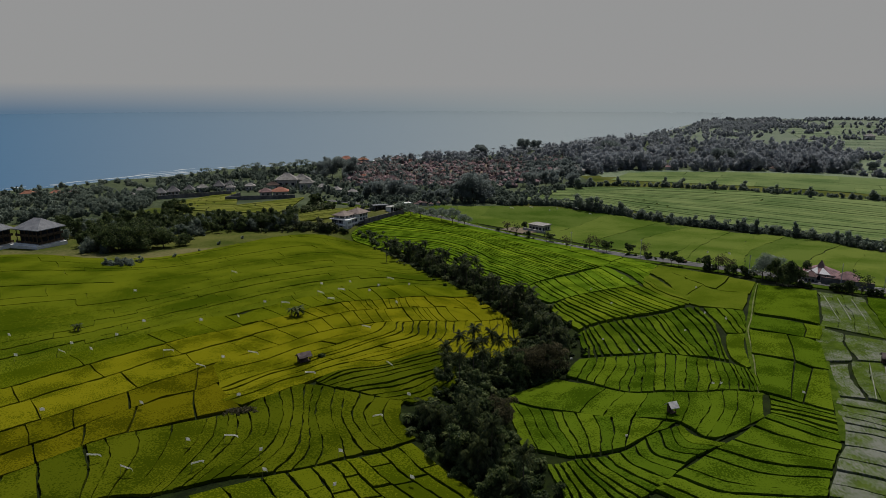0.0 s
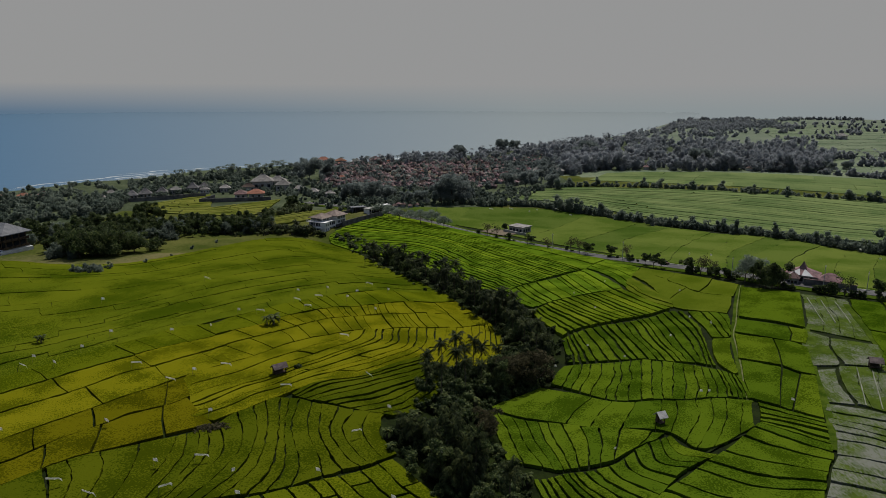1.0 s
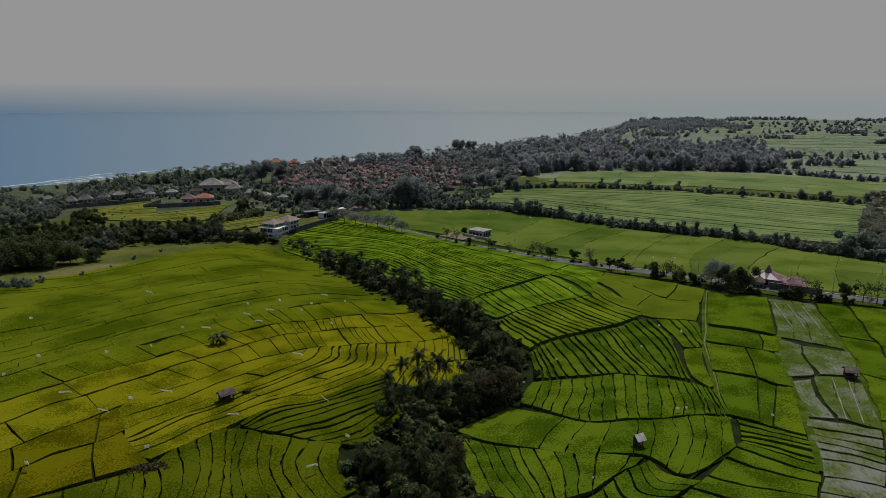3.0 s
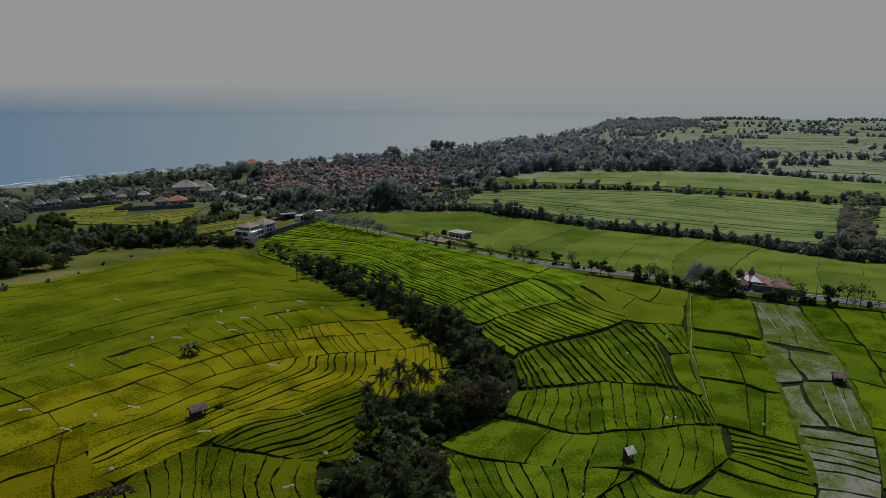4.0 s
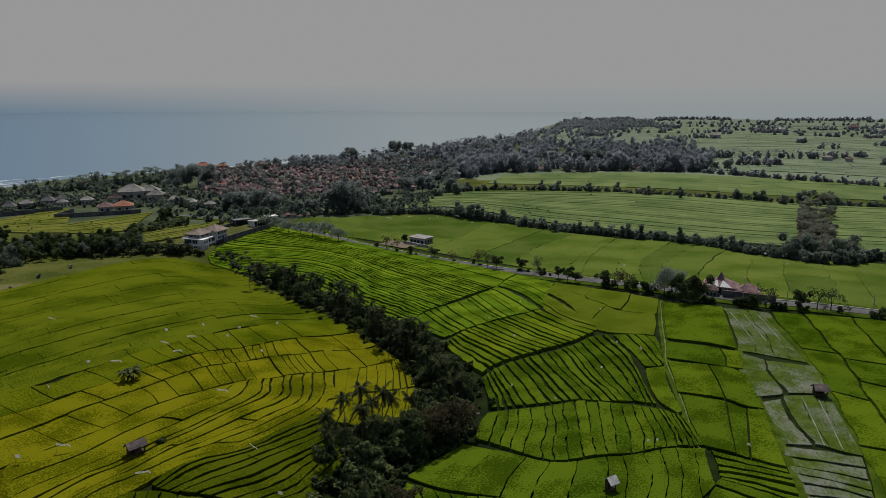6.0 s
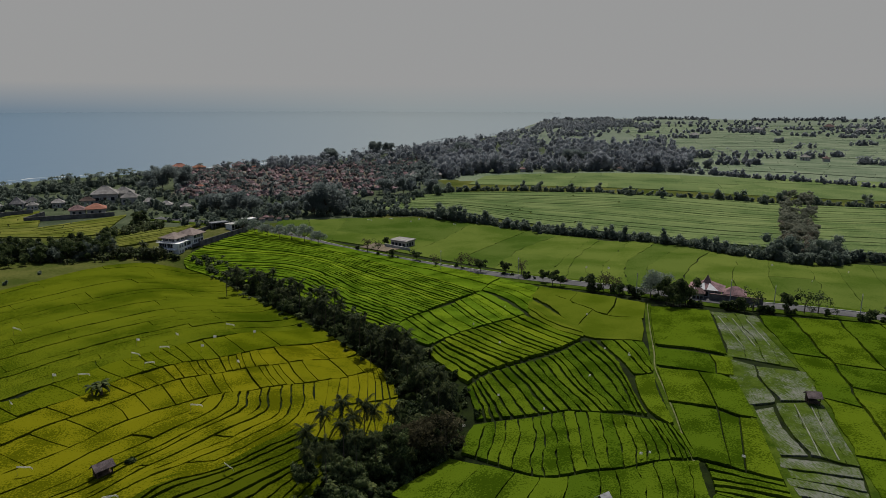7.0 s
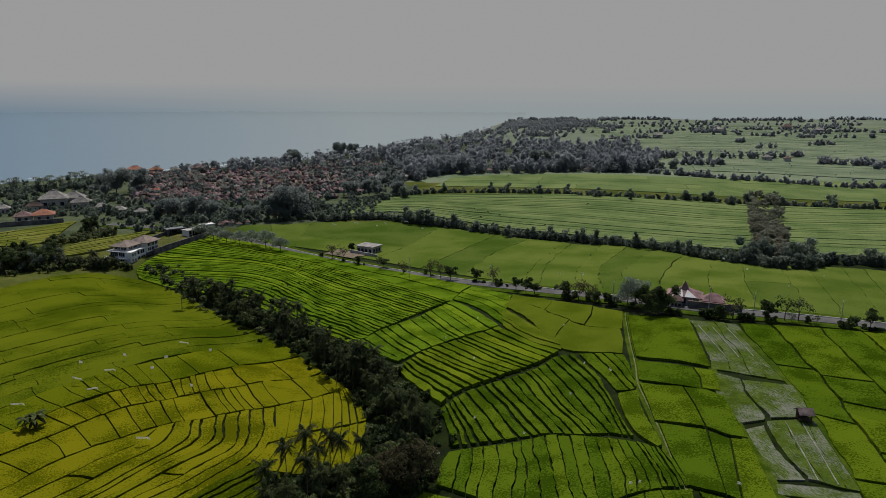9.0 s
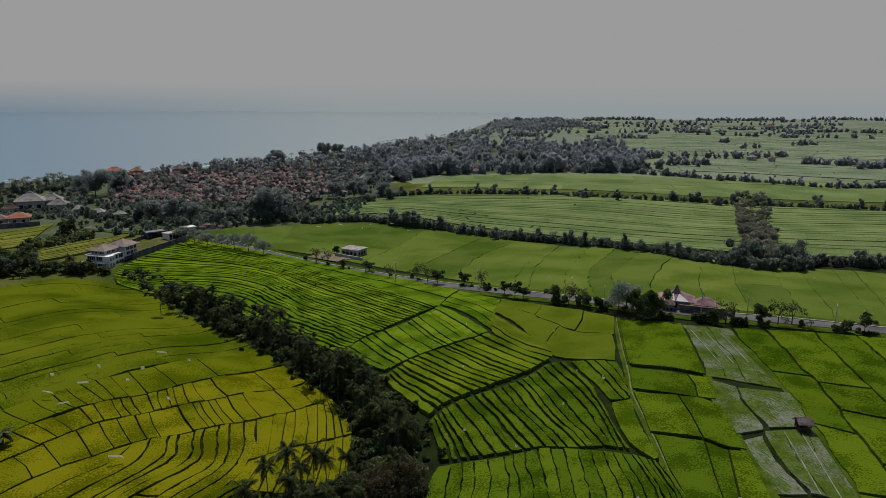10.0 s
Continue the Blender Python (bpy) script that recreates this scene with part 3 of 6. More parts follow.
rice_field([[(-68.6, 94.4), (-67.1, 91.3), (-65.0, 87.0)], [(-65.4, 98.2), (-62.6, 94.4), (-58.1, 86.9)]], 1, 1, RICE["moss"], "yellow-green rice plot with dark bunds", gap=0.45)
rice_field([[(-65.4, 98.2), (-62.6, 94.4), (-58.1, 86.9)], [(-60.1, 104.3), (-56.2, 97.6), (-52.4, 86.9)]], 1, 1, RICE["moss"], "yellow-green rice plot with dark bunds", gap=0.45)
rice_field([[(-60.1, 104.3), (-56.2, 97.6), (-52.4, 86.9)], [(-54.2, 108.6), (-51.2, 102.7), (-49.3, 89.0)], [(-43.1, 113.6), (-41.9, 104.3), (-43.1, 89.6)]], 4, 1, RICE["moss"], "yellow-green rice plots with faint bunds", gap=0.18, sway=0.5)
rice_field([[(-43.1, 113.6), (-41.9, 104.3), (-42.7, 96.6), (-43.1, 89.6)], [(-40.0, 115.9), (-37.5, 106.4), (-38.8, 97.5), (-40.4, 90.8)], [(-37.0, 118.2), (-33.2, 108.2), (-34.8, 99.8), (-37.5, 92.1)], [(-33.0, 126.3), (-29.3, 112.4), (-29.5, 102.5), (-32.9, 93.9)], [(-28.4, 128.4), (-25.6, 113.6), (-24.8, 102.6), (-26.7, 95.1)], [(-24.2, 127.9), (-23.1, 114.8), (-20.0, 104.7), (-20.2, 98.0)], [(-19.4, 125.6), (-18.3, 114.2), (-14.9, 106.4), (-13.1, 103.0)], [(-13.4, 123.8), (-14.9, 115.9), (-11.0, 107.5), (-9.3, 105.8)], [(-7.4, 124.9), (-8.1, 118.0), (-6.4, 113.5), (-4.8, 111.0)]], 16, 1, RICE["moss"], "green curved rice strips below the ripening plots", gap=0.2, ragged=0.3, sway=0.5)
rice_field([[(-37.6, 88.8), (-33.0, 82.6), (-28.2, 77.3)], [(-26.5, 94.4), (-21.7, 88.1), (-17.0, 80.6)], [(-18.1, 98.7), (-13.6, 92.1), (-8.3, 85.0)], [(-12.5, 102.1), (-7.5, 97.1), (0.6, 90.9)], [(-5.6, 109.2), (-0.3, 103.3), (5.9, 95.0)]], 10, 2, RICE["turning"], "yellow-green curved rice strips with dark bunds", gap=0.4)
PLOTS = "large bright green rice plots beside a footpath"
rice_field([[(96.4, 199.4), (104.2, 195.7), (110.2, 191.8)], [(83.0, 173.5), (89.6, 168.5), (95.2, 162.8)]], 1, [0.03], RICE["lush"], PLOTS, gap=0.3)
rice_field([[(82.2, 172.0), (88.6, 166.7), (94.4, 161.1)], [(77.3, 161.9), (84.2, 156.7), (89.8, 151.6)]], 1, [0.75], RICE["lush"], PLOTS, gap=0.3)
rice_field([[(76.5, 160.3), (83.5, 156.1), (87.3, 153.9), (88.6, 149.3)], [(70.2, 144.9), (77.2, 140.6), (79.2, 136.9), (81.8, 134.6)]], 1, [0.35], RICE["lush"], PLOTS, gap=0.3)
rice_field([[(69.8, 143.6), (76.6, 139.4), (78.6, 136.0), (81.5, 133.9)], [(62.9, 124.9), (66.9, 121.0), (68.3, 119.4), (72.3, 115.6)]], 1, [0.35, 0.72], RICE["lush"], PLOTS, gap=0.3)
rice_field([[(63.3, 123.8), (67.7, 118.9), (72.1, 115.1)], [(61.3, 117.4), (65.9, 114.5), (70.8, 110.8)], [(59.2, 114.1), (62.9, 109.9), (68.1, 105.4)], [(48.5, 105.3), (55.0, 100.5), (62.6, 97.5)], [(37.4, 96.1), (44.6, 91.1), (57.4, 89.5)], [(31.1, 91.0), (39.5, 84.9), (53.6, 83.6)]], 14, 1, RICE["lush"], "long curved green rice terraces with dark bunds", gap=0.6)
SEEDLING = "flooded seedling paddies with grey water between young rice"
rice_field([[(109.8, 191.3), (102.0, 174.3), (95.1, 162.6)], [(119.7, 185.2), (112.7, 165.8), (106.2, 151.2)]], 4, 1, WET, SEEDLING, gap=0.1, tall=0.32)
rice_field([[(93.7, 161.6), (87.1, 148.7), (82.8, 139.7)], [(96.9, 155.4), (92.3, 145.3), (89.4, 139.0)]], 1, 1, WET, SEEDLING, gap=0.25, tall=0.32)
rice_field([[(96.9, 154.9), (92.8, 145.4), (90.7, 139.7)], [(105.2, 149.6), (101.5, 142.9), (98.3, 137.0)]], 1, 1, WET, SEEDLING, gap=0.25, tall=0.32)
rice_field([[(82.5, 137.5), (78.4, 128.5), (76.3, 122.9)], [(88.2, 137.6), (83.3, 127.4), (81.3, 121.3)]], 1, 1, WET_OPEN, SEEDLING, gap=0.25, tall=0.32)
rice_field([[(89.3, 138.5), (84.0, 127.7), (81.7, 121.2)], [(98.3, 137.1), (92.2, 125.5), (87.5, 116.1)]], 3, 1, WET, SEEDLING, gap=0.12, tall=0.32)
rice_field([[(76.2, 122.1), (82.1, 119.1), (87.0, 115.7)], [(72.8, 116.1), (77.5, 112.4), (82.0, 108.9)], [(70.6, 109.1), (75.0, 106.7), (78.3, 103.6)], [(63.9, 99.5), (68.0, 97.5), (71.8, 95.0)], [(57.2, 89.7), (60.8, 88.6), (65.2, 86.6)], [(55.2, 85.6), (59.1, 84.3), (63.4, 82.4)]], 12, 1, WET_OPEN, "flooded seedling strips with grey water and dark bunds", gap=0.5, tall=0.32)
rice_field([[(-8.3, 371.5), (-7.8, 388.4), (-7.1, 405.5)], [(6.3, 355.8), (6.1, 376.7), (6.1, 400.4)], [(32.1, 330.9), (42.5, 354.7), (63.1, 397.0)], [(49.9, 298.5), (72.8, 322.2), (103.6, 365.2)], [(68.2, 269.0), (90.4, 303.2), (120.2, 334.0)], [(82.1, 245.7), (105.0, 282.6), (132.0, 316.9)], [(91.3, 235.6), (101.7, 258.8), (135.9, 308.3)], [(99.7, 225.6), (111.8, 254.3), (148.0, 300.6)], [(105.6, 219.4), (123.3, 253.3), (155.9, 287.2)], [(115.2, 209.5), (128.9, 234.3), (164.2, 271.8)]], 11, 1.3, RICE["field"], "smooth pale green rice plots beyond the road", gap=0.1, tall=0.22, ragged=0.6, jitter=0.34)
rice_field([[(42.1, 418.7), (83.4, 420.4), (114.9, 374.6), (147.5, 331.0), (187.1, 267.8), (236.8, 234.0)], [(57.4, 463.1), (101.2, 484.0), (152.7, 484.7), (232.6, 457.6), (296.4, 401.1), (375.0, 347.5)]], 20, 1.5, RICE["pale"], "green stepped rice strips between two hedges, paled for haze", gap=0.8, ragged=0.6, jitter=0.3)
CELLS = "ripening yellow-green rice plots along a curved bund"
rice_field([[(-99.7, 127.1), (-74.8, 157.0), (-70.7, 161.6), (-66.4, 166.6), (-61.6, 172.0), (-55.5, 172.7), (-48.7, 180.6), (-38.1, 191.4), (-29.4, 197.5), (-18.3, 203.5), (5.0, 222.5)], [(-94.0, 121.0), (-67.7, 150.5), (-62.6, 154.7), (-58.0, 158.4), (-52.7, 163.1), (-49.0, 166.7), (-41.8, 173.0), (-32.0, 183.6), (-23.7, 186.5), (-12.9, 190.0), (10.0, 208.5)]], 1, [0.058, 0.11, 0.22, 0.33, 0.45, 0.52, 0.59, 0.66, 0.69, 0.72, 0.75, 0.78, 0.81, 0.84, 0.87, 0.9, 0.94], RICE["turning"], CELLS, gap=0.22, ridge=0.55)
rice_field([[(-94.0, 121.0), (-70.1, 147.8), (-65.0, 153.2), (-58.3, 158.1), (-52.7, 163.1), (-42.7, 172.2), (-36.3, 179.3), (-27.6, 185.5), (-16.8, 188.0), (-9.1, 192.8), (10.0, 208.5)], [(-88.0, 113.0), (-63.4, 141.2), (-58.5, 146.2), (-52.0, 152.4), (-46.4, 158.0), (-35.7, 167.3), (-30.1, 172.4), (-23.8, 176.8), (-15.0, 179.2), (-6.4, 183.0), (15.0, 196.5)]], 1, [0.025, 0.066, 0.17, 0.33, 0.45, 0.51, 0.56, 0.6, 0.64, 0.68, 0.705, 0.73, 0.75, 0.77, 0.79, 0.81, 0.84, 0.86, 0.88, 0.9, 0.92, 0.94, 0.97], RICE["ripe"], CELLS, gap=0.22, ridge=0.55)
rice_field([[(-88.0, 113.0), (-65.7, 138.6), (-58.1, 146.5), (-52.0, 152.4), (-46.4, 158.0), (-35.7, 167.3), (-27.7, 174.3), (-18.9, 178.2), (-11.0, 180.6), (-3.0, 185.1), (15.0, 196.5)], [(-81.0, 105.0), (-58.3, 130.2), (-51.2, 138.3), (-44.1, 145.3), (-37.6, 151.2), (-31.1, 158.5), (-23.6, 163.9), (-14.7, 167.0), (-8.0, 168.9), (1.2, 173.3), (18.5, 186.1)]], 1, [0.03, 0.078, 0.187, 0.307, 0.39, 0.45, 0.5, 0.55, 0.6, 0.635, 0.665, 0.7, 0.73, 0.8, 0.83, 0.85, 0.87, 0.885, 0.9, 0.92, 0.94, 0.96, 0.98], RICE["ripe"], CELLS, gap=0.22, ridge=0.55)
rice_field([[(-81.0, 105.0), (-60.6, 127.7), (-57.0, 131.8), (-51.9, 137.6), (-49.5, 140.1)], [(-76.0, 97.0), (-56.6, 119.9), (-53.4, 123.1), (-49.2, 126.3), (-44.2, 130.7)]], 1, [0.068, 0.13, 0.21, 0.705], RICE["amber"], CELLS, gap=0.22, ridge=0.55)
rice_field([[(-76.0, 97.0), (-66.0, 108.8), (-57.0, 119.5), (-49.8, 125.8), (-46.2, 128.9)], [(-71.5, 91.5), (-62.0, 101.8), (-54.2, 108.8), (-45.0, 114.3), (-37.6, 117.7)]], 1, [0.155, 0.305, 0.47, 0.735], RICE["amber"], "curved ripening yellow rice strips with thin dark bunds", gap=0.34)
rice_field([[(-20.9, 165.1), (-25.2, 163.0), (-32.0, 157.6), (-40.8, 148.2), (-49.8, 139.8), (-44.8, 130.2)], [(-13.0, 167.5), (-14.0, 160.3), (-21.8, 152.2), (-33.1, 140.7), (-43.7, 129.7), (-45.2, 127.0)], [(-8.2, 168.8), (-8.8, 158.7), (-16.2, 151.5), (-29.6, 138.1), (-39.2, 126.4), (-43.8, 123.3)], [(-2.5, 171.1), (-3.2, 158.0), (-9.5, 149.6), (-22.9, 138.8), (-33.3, 130.2), (-42.0, 120.5)], [(3.1, 174.6), (1.9, 159.2), (-2.2, 149.8), (-13.0, 138.9), (-22.2, 134.4), (-38.0, 118.6)]], 10, 1.6, RICE["ripe"], "curved ripening yellow rice strips with thin dark bunds", gap=0.34)
rice_field([[(3.1, 174.6), (10.0, 179.6), (16.7, 184.8), (18.5, 186.1)], [(1.9, 159.2), (8.3, 165.5), (15.2, 169.7), (20.7, 171.0)], [(-2.2, 149.8), (3.7, 147.1), (10.6, 149.0), (17.0, 153.3)]], 2, [0.15, 0.27, 0.38, 0.5, 0.61, 0.7, 0.8, 0.9], RICE["ripe"], "curved ripening yellow rice strips under the palms", gap=0.22, ridge=0.5)
RISE = "smooth yellow-green rice on a low rise"
rice_field([[(-99.8, 127.2), (-86.6, 143.0), (-73.4, 158.8), (-58.9, 172.4), (-44.1, 185.5), (-28.1, 198.3), (-11.0, 209.6), (4.9, 222.6)], [(-128.0, 173.5), (-108.4, 181.4), (-89.8, 190.7), (-76.0, 206.7), (-62.8, 223.2), (-47.3, 237.3), (-30.1, 249.5), (-13.0, 262.0)], [(-190.3, 263.2), (-161.2, 262.2), (-134.0, 252.2), (-109.7, 251.5), (-93.2, 275.0), (-80.3, 301.3), (-60.6, 322.7), (-35.5, 311.0)]], 19, 5, RICE["rise"], RISE, gap=0.12, tall=0.3, ragged=0.4, jitter=0.3, ridge=0.16)



# ---- glowing backdrop ring: haze and low sky painted by height and bearing ----
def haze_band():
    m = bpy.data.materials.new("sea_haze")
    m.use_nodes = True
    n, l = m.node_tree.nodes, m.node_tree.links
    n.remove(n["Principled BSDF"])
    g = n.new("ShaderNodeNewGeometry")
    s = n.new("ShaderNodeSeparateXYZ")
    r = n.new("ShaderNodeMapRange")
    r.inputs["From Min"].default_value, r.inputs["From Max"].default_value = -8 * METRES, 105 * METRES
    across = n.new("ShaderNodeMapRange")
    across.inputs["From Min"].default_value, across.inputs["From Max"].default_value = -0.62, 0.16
    bearing = n.new("ShaderNodeMath")
    bearing.operation = "DIVIDE"
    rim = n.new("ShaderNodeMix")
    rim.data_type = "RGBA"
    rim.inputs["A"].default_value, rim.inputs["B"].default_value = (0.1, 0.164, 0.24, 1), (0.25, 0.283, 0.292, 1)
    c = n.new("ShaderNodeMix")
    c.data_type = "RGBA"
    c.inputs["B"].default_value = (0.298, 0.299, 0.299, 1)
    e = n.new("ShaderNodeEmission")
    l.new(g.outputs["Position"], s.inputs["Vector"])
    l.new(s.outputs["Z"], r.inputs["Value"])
    l.new(s.outputs["X"], bearing.inputs[0])
    l.new(s.outputs["Y"], bearing.inputs[1])
    l.new(bearing.outputs["Value"], across.inputs["Value"])
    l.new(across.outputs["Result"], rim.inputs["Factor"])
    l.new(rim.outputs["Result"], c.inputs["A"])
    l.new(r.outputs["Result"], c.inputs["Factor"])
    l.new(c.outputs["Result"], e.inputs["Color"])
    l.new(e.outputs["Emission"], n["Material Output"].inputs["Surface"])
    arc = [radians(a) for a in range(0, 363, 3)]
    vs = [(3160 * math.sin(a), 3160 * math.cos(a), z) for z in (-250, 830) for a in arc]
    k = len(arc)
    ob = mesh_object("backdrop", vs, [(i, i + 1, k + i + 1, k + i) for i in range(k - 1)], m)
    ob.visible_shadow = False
    tagged(ob, "glowing backdrop of pale grey haze all along the horizon", "haze", kind="structure")


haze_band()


# ---- surf ----
def surf(seed, out, long, start, wide):
    """A broken line of foam lying on the sea, a little way off the shore."""
    rng = random.Random(seed)
    vs, fs = [], []
    n = 40
    for i in range(n + 1):
        s = start + long * i / n
        x, y = spline([(-480, 400), (-330, 495), (-215, 640), (-95, 705), (20, 775), (110, 885), (250, 1060)], s)
        o = out + 9 * noise.noise((s * 40, seed, 0))
        w = max(0.15, wide * (0.5 + noise.noise((s * 90, seed, 5)))) * math.sin(math.pi * i / n) ** 0.5
        for k in (0, 1):
            vs.append((x - 0.8 * (o + k * w), y + 0.6 * (o + k * w), -13.9))
        if i and rng.random() < 0.85:
            fs.append((2 * i - 2, 2 * i - 1, 2 * i + 1, 2 * i))
    return tagged(mesh_object("surf", vs, fs, FOAM), "thin white line of breaking surf", "surf", kind="structure")


for i in range(16):
    surf(i + 1, random.choice((2, 5, 10, 18, 30, 45)), random.uniform(0.12, 0.4), random.uniform(0.0, 0.55), random.uniform(2, 9))


# ---- road and paths ----
def ribbon(name, line, width, thick, material, label, category, kind="structure", step=4.0, side=0.0, parent=None):
    total = sum(math.dist(a, b) for a, b in zip(line, line[1:]))
    n = max(2, int(total / step))
    pts = [spline(line, i / n) for i in range(n + 1)]
    vs, fs = [], []
    for i, (x, y) in enumerate(pts):
        ax, ay = pts[max(i - 1, 0)]
        bx, by = pts[min(i + 1, n)]
        d = math.hypot(bx - ax, by - ay) or 1
        px, py = (by - ay) / d, -(bx - ax) / d
        z = height(x, y)
        for s, dz in ((-1, -0.6), (-1, thick), (1, thick), (1, -0.6)):
            w = side + s * (width / 2 + 0.08 * noise.noise((x * 0.3, y * 0.3, s)))
            vs.append((x + px * w, y + py * w, z + dz))
    for i in range(n):
        a, b = i * 4, i * 4 + 4
        for k in range(3):
            fs.append((a + k, a + k + 1, b + k + 1, b + k))
    ob = mesh_object(name, vs, fs, material, parent)
    return tagged(ob, label, category, kind=kind)


ROAD = [(-72.0, 422.0), (-20.5, 385.0), (5.0, 351.0), (22.0, 323.5), (59.5, 264.0), (81.0, 238.3), (99.5, 218.5), (117.0, 200.0), (137.0, 187.0), (157.0, 173.0), (181.0, 157.0), (260.0, 105.0)]
ribbon("road_verge", ROAD, 12.0, 0.35, BANK, "rough grass verge along the country road", "verge")
ribbon("road", ROAD, 5.0, 0.45, ASPHALT, "worn grey asphalt country road", "road")
ribbon("kerb", ROAD, 0.35, 0.62, CONCRETE, "low concrete kerb along the road", "kerb", side=-2.7)
ribbon("footpath_verge", [(97.8, 203.1), (88.0, 184.2), (81.1, 169.9), (76.4, 161.1), (72.6, 150.8), (68.3, 139.3), (65.0, 131.2), (62.5, 124.2)], 1.9, 0.12, BANK, "grassy strip on both sides of a footpath", "verge", step=2.0)
ribbon("footpath", [(97.8, 203.1), (88.0, 184.2), (81.1, 169.9), (76.4, 161.1), (72.6, 150.8), (68.3, 139.3), (65.0, 131.2), (62.5, 124.2)], 0.3, 0.2, PATH_EARTH, "narrow trodden earth footpath between plots", "footpath", step=2.0)
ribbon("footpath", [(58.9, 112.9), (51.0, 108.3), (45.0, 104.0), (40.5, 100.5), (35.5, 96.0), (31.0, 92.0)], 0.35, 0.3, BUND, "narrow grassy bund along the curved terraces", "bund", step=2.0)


for line in [[(109.4, 187.0), (105.8, 177.3), (101.8, 166.1)], [(111.9, 184.6), (108.6, 176.0), (104.6, 165.5)], [(114.9, 182.7), (111.7, 174.2), (108.2, 165.0)], [(92.1, 137.3), (87.4, 128.4), (83.1, 120.3)], [(94.4, 135.7), (89.6, 126.8), (85.0, 118.4)]]:
    ribbon("water_channel", line, 0.16, 0.5, WATERLINE, "pale shallow water channel between seedling beds", "water channel", step=2.0)
for bank in ([(95.8, 163.4), (90.2, 152.2), (83.5, 138.7), (78.5, 127.3), (75.6, 120.4), (71.2, 111.0), (68.1, 105.1)], [(116.9, 181.0), (109.6, 161.6), (103.4, 146.2), (97.7, 135.1), (91.6, 123.4), (87.6, 115.9), (82.8, 108.8), (77.6, 101.9)]):
    ribbon("bund", bank, 1.5, 0.3, BANK, "grassy bund beside the flooded paddies", "bund", step=2.0)


# ---- trees ----
def cards(rng, centres, normals, size, droop=0.3, jitter=0.55):
    """Small four-sided leaf clumps at centres, roughly facing along normals. Returns vertices and faces."""
    n = len(centres)
    normals = normals + rng.normal(0, jitter, (n, 3))
    normals /= np.linalg.norm(normals, axis=1, keepdims=True)
    t = np.cross(normals, rng.normal(0, 1, (n, 3)))
    t /= np.linalg.norm(t, axis=1, keepdims=True)
    b = np.cross(normals, t)
    s = (size * rng.uniform(0.6, 1.35, n))[:, None]
    sag = np.array([0, 0, -1.0]) * s * droop
    quad = np.stack([centres - t * s, centres - b * s * 0.62 + normals * s * 0.2, centres + t * s + sag, centres + b * s * 0.62 + normals * s * 0.2], 1)
    return quad.reshape(-1, 3), np.arange(4 * n).reshape(n, 4)


def ball(lobe, k=0.45, rings=4, sides=7):
    cx, cy, cz, r = lobe
    vs = [(cx, cy, cz + r * k)]
    for i in range(1, rings):
        a = math.pi * i / rings
        vs += [(cx + r * k * math.sin(a) * math.cos(q), cy + r * k * math.sin(a) * math.sin(q), cz + r * k * math.cos(a)) for q in [math.tau * j / sides for j in range(sides)]]
    vs.append((cx, cy, cz - r * k))
    fs = [(0, 1 + j, 1 + (j + 1) % sides) for j in range(sides)]
    for i in range(rings - 2):
        a = 1 + i * sides
        fs += [(a + j, a + sides + j, a + sides + (j + 1) % sides, a + (j + 1) % sides) for j in range(sides)]
    a = 1 + (rings - 2) * sides
    fs += [(a + j, len(vs) - 1, a + (j + 1) % sides) for j in range(sides)]
    return vs, fs


def crown_mesh(seed, lobes, count, size, core=True, flat=1.0, jitter=0.55, spread=(0.6, 1.25)):
    rng = np.random.default_rng(seed)
    lob = np.array(lobes, float)
    w = lob[:, 3] ** 2
    pick = rng.choice(len(lob), count, p=w / w.sum())
    d = rng.normal(0, 1, (count, 3))
    d /= np.linalg.norm(d, axis=1, keepdims=True)
    d[:, 2] = np.where(d[:, 2] < -0.35, -d[:, 2], d[:, 2])
    r = lob[pick, 3] * rng.uniform(*spread, count)
    c = lob[pick, :3] + d * r[:, None] * np.array([1, 1, flat])
    vs, fs = cards(rng, c, d, size, 0.3, jitter)
    vs, fs = [tuple(v) for v in vs], [tuple(int(i) for i in f) for f in fs]
    if core:
        for lobe in lobes:
            bv, bf = ball(lobe)
            o = len(vs)
            vs += bv
            fs += [tuple(o + i for i in f) for f in bf]
    return vs, fs


def lobes_for(seed, radius, top, low, count):
    rng = random.Random(seed)
    out = [(0, 0, (top + low) / 2, radius * 0.5)]
    for i in range(count):
        a, q = rng.uniform(0, math.tau), rng.uniform(0.25, 0.9)
        out.append((math.cos(a) * radius * q, math.sin(a) * radius * q, low + (top - low) * rng.uniform(0.15, 0.95), radius * rng.uniform(0.18, 0.40)))
    return out


FAR_AWAY = (0, -300, -40)


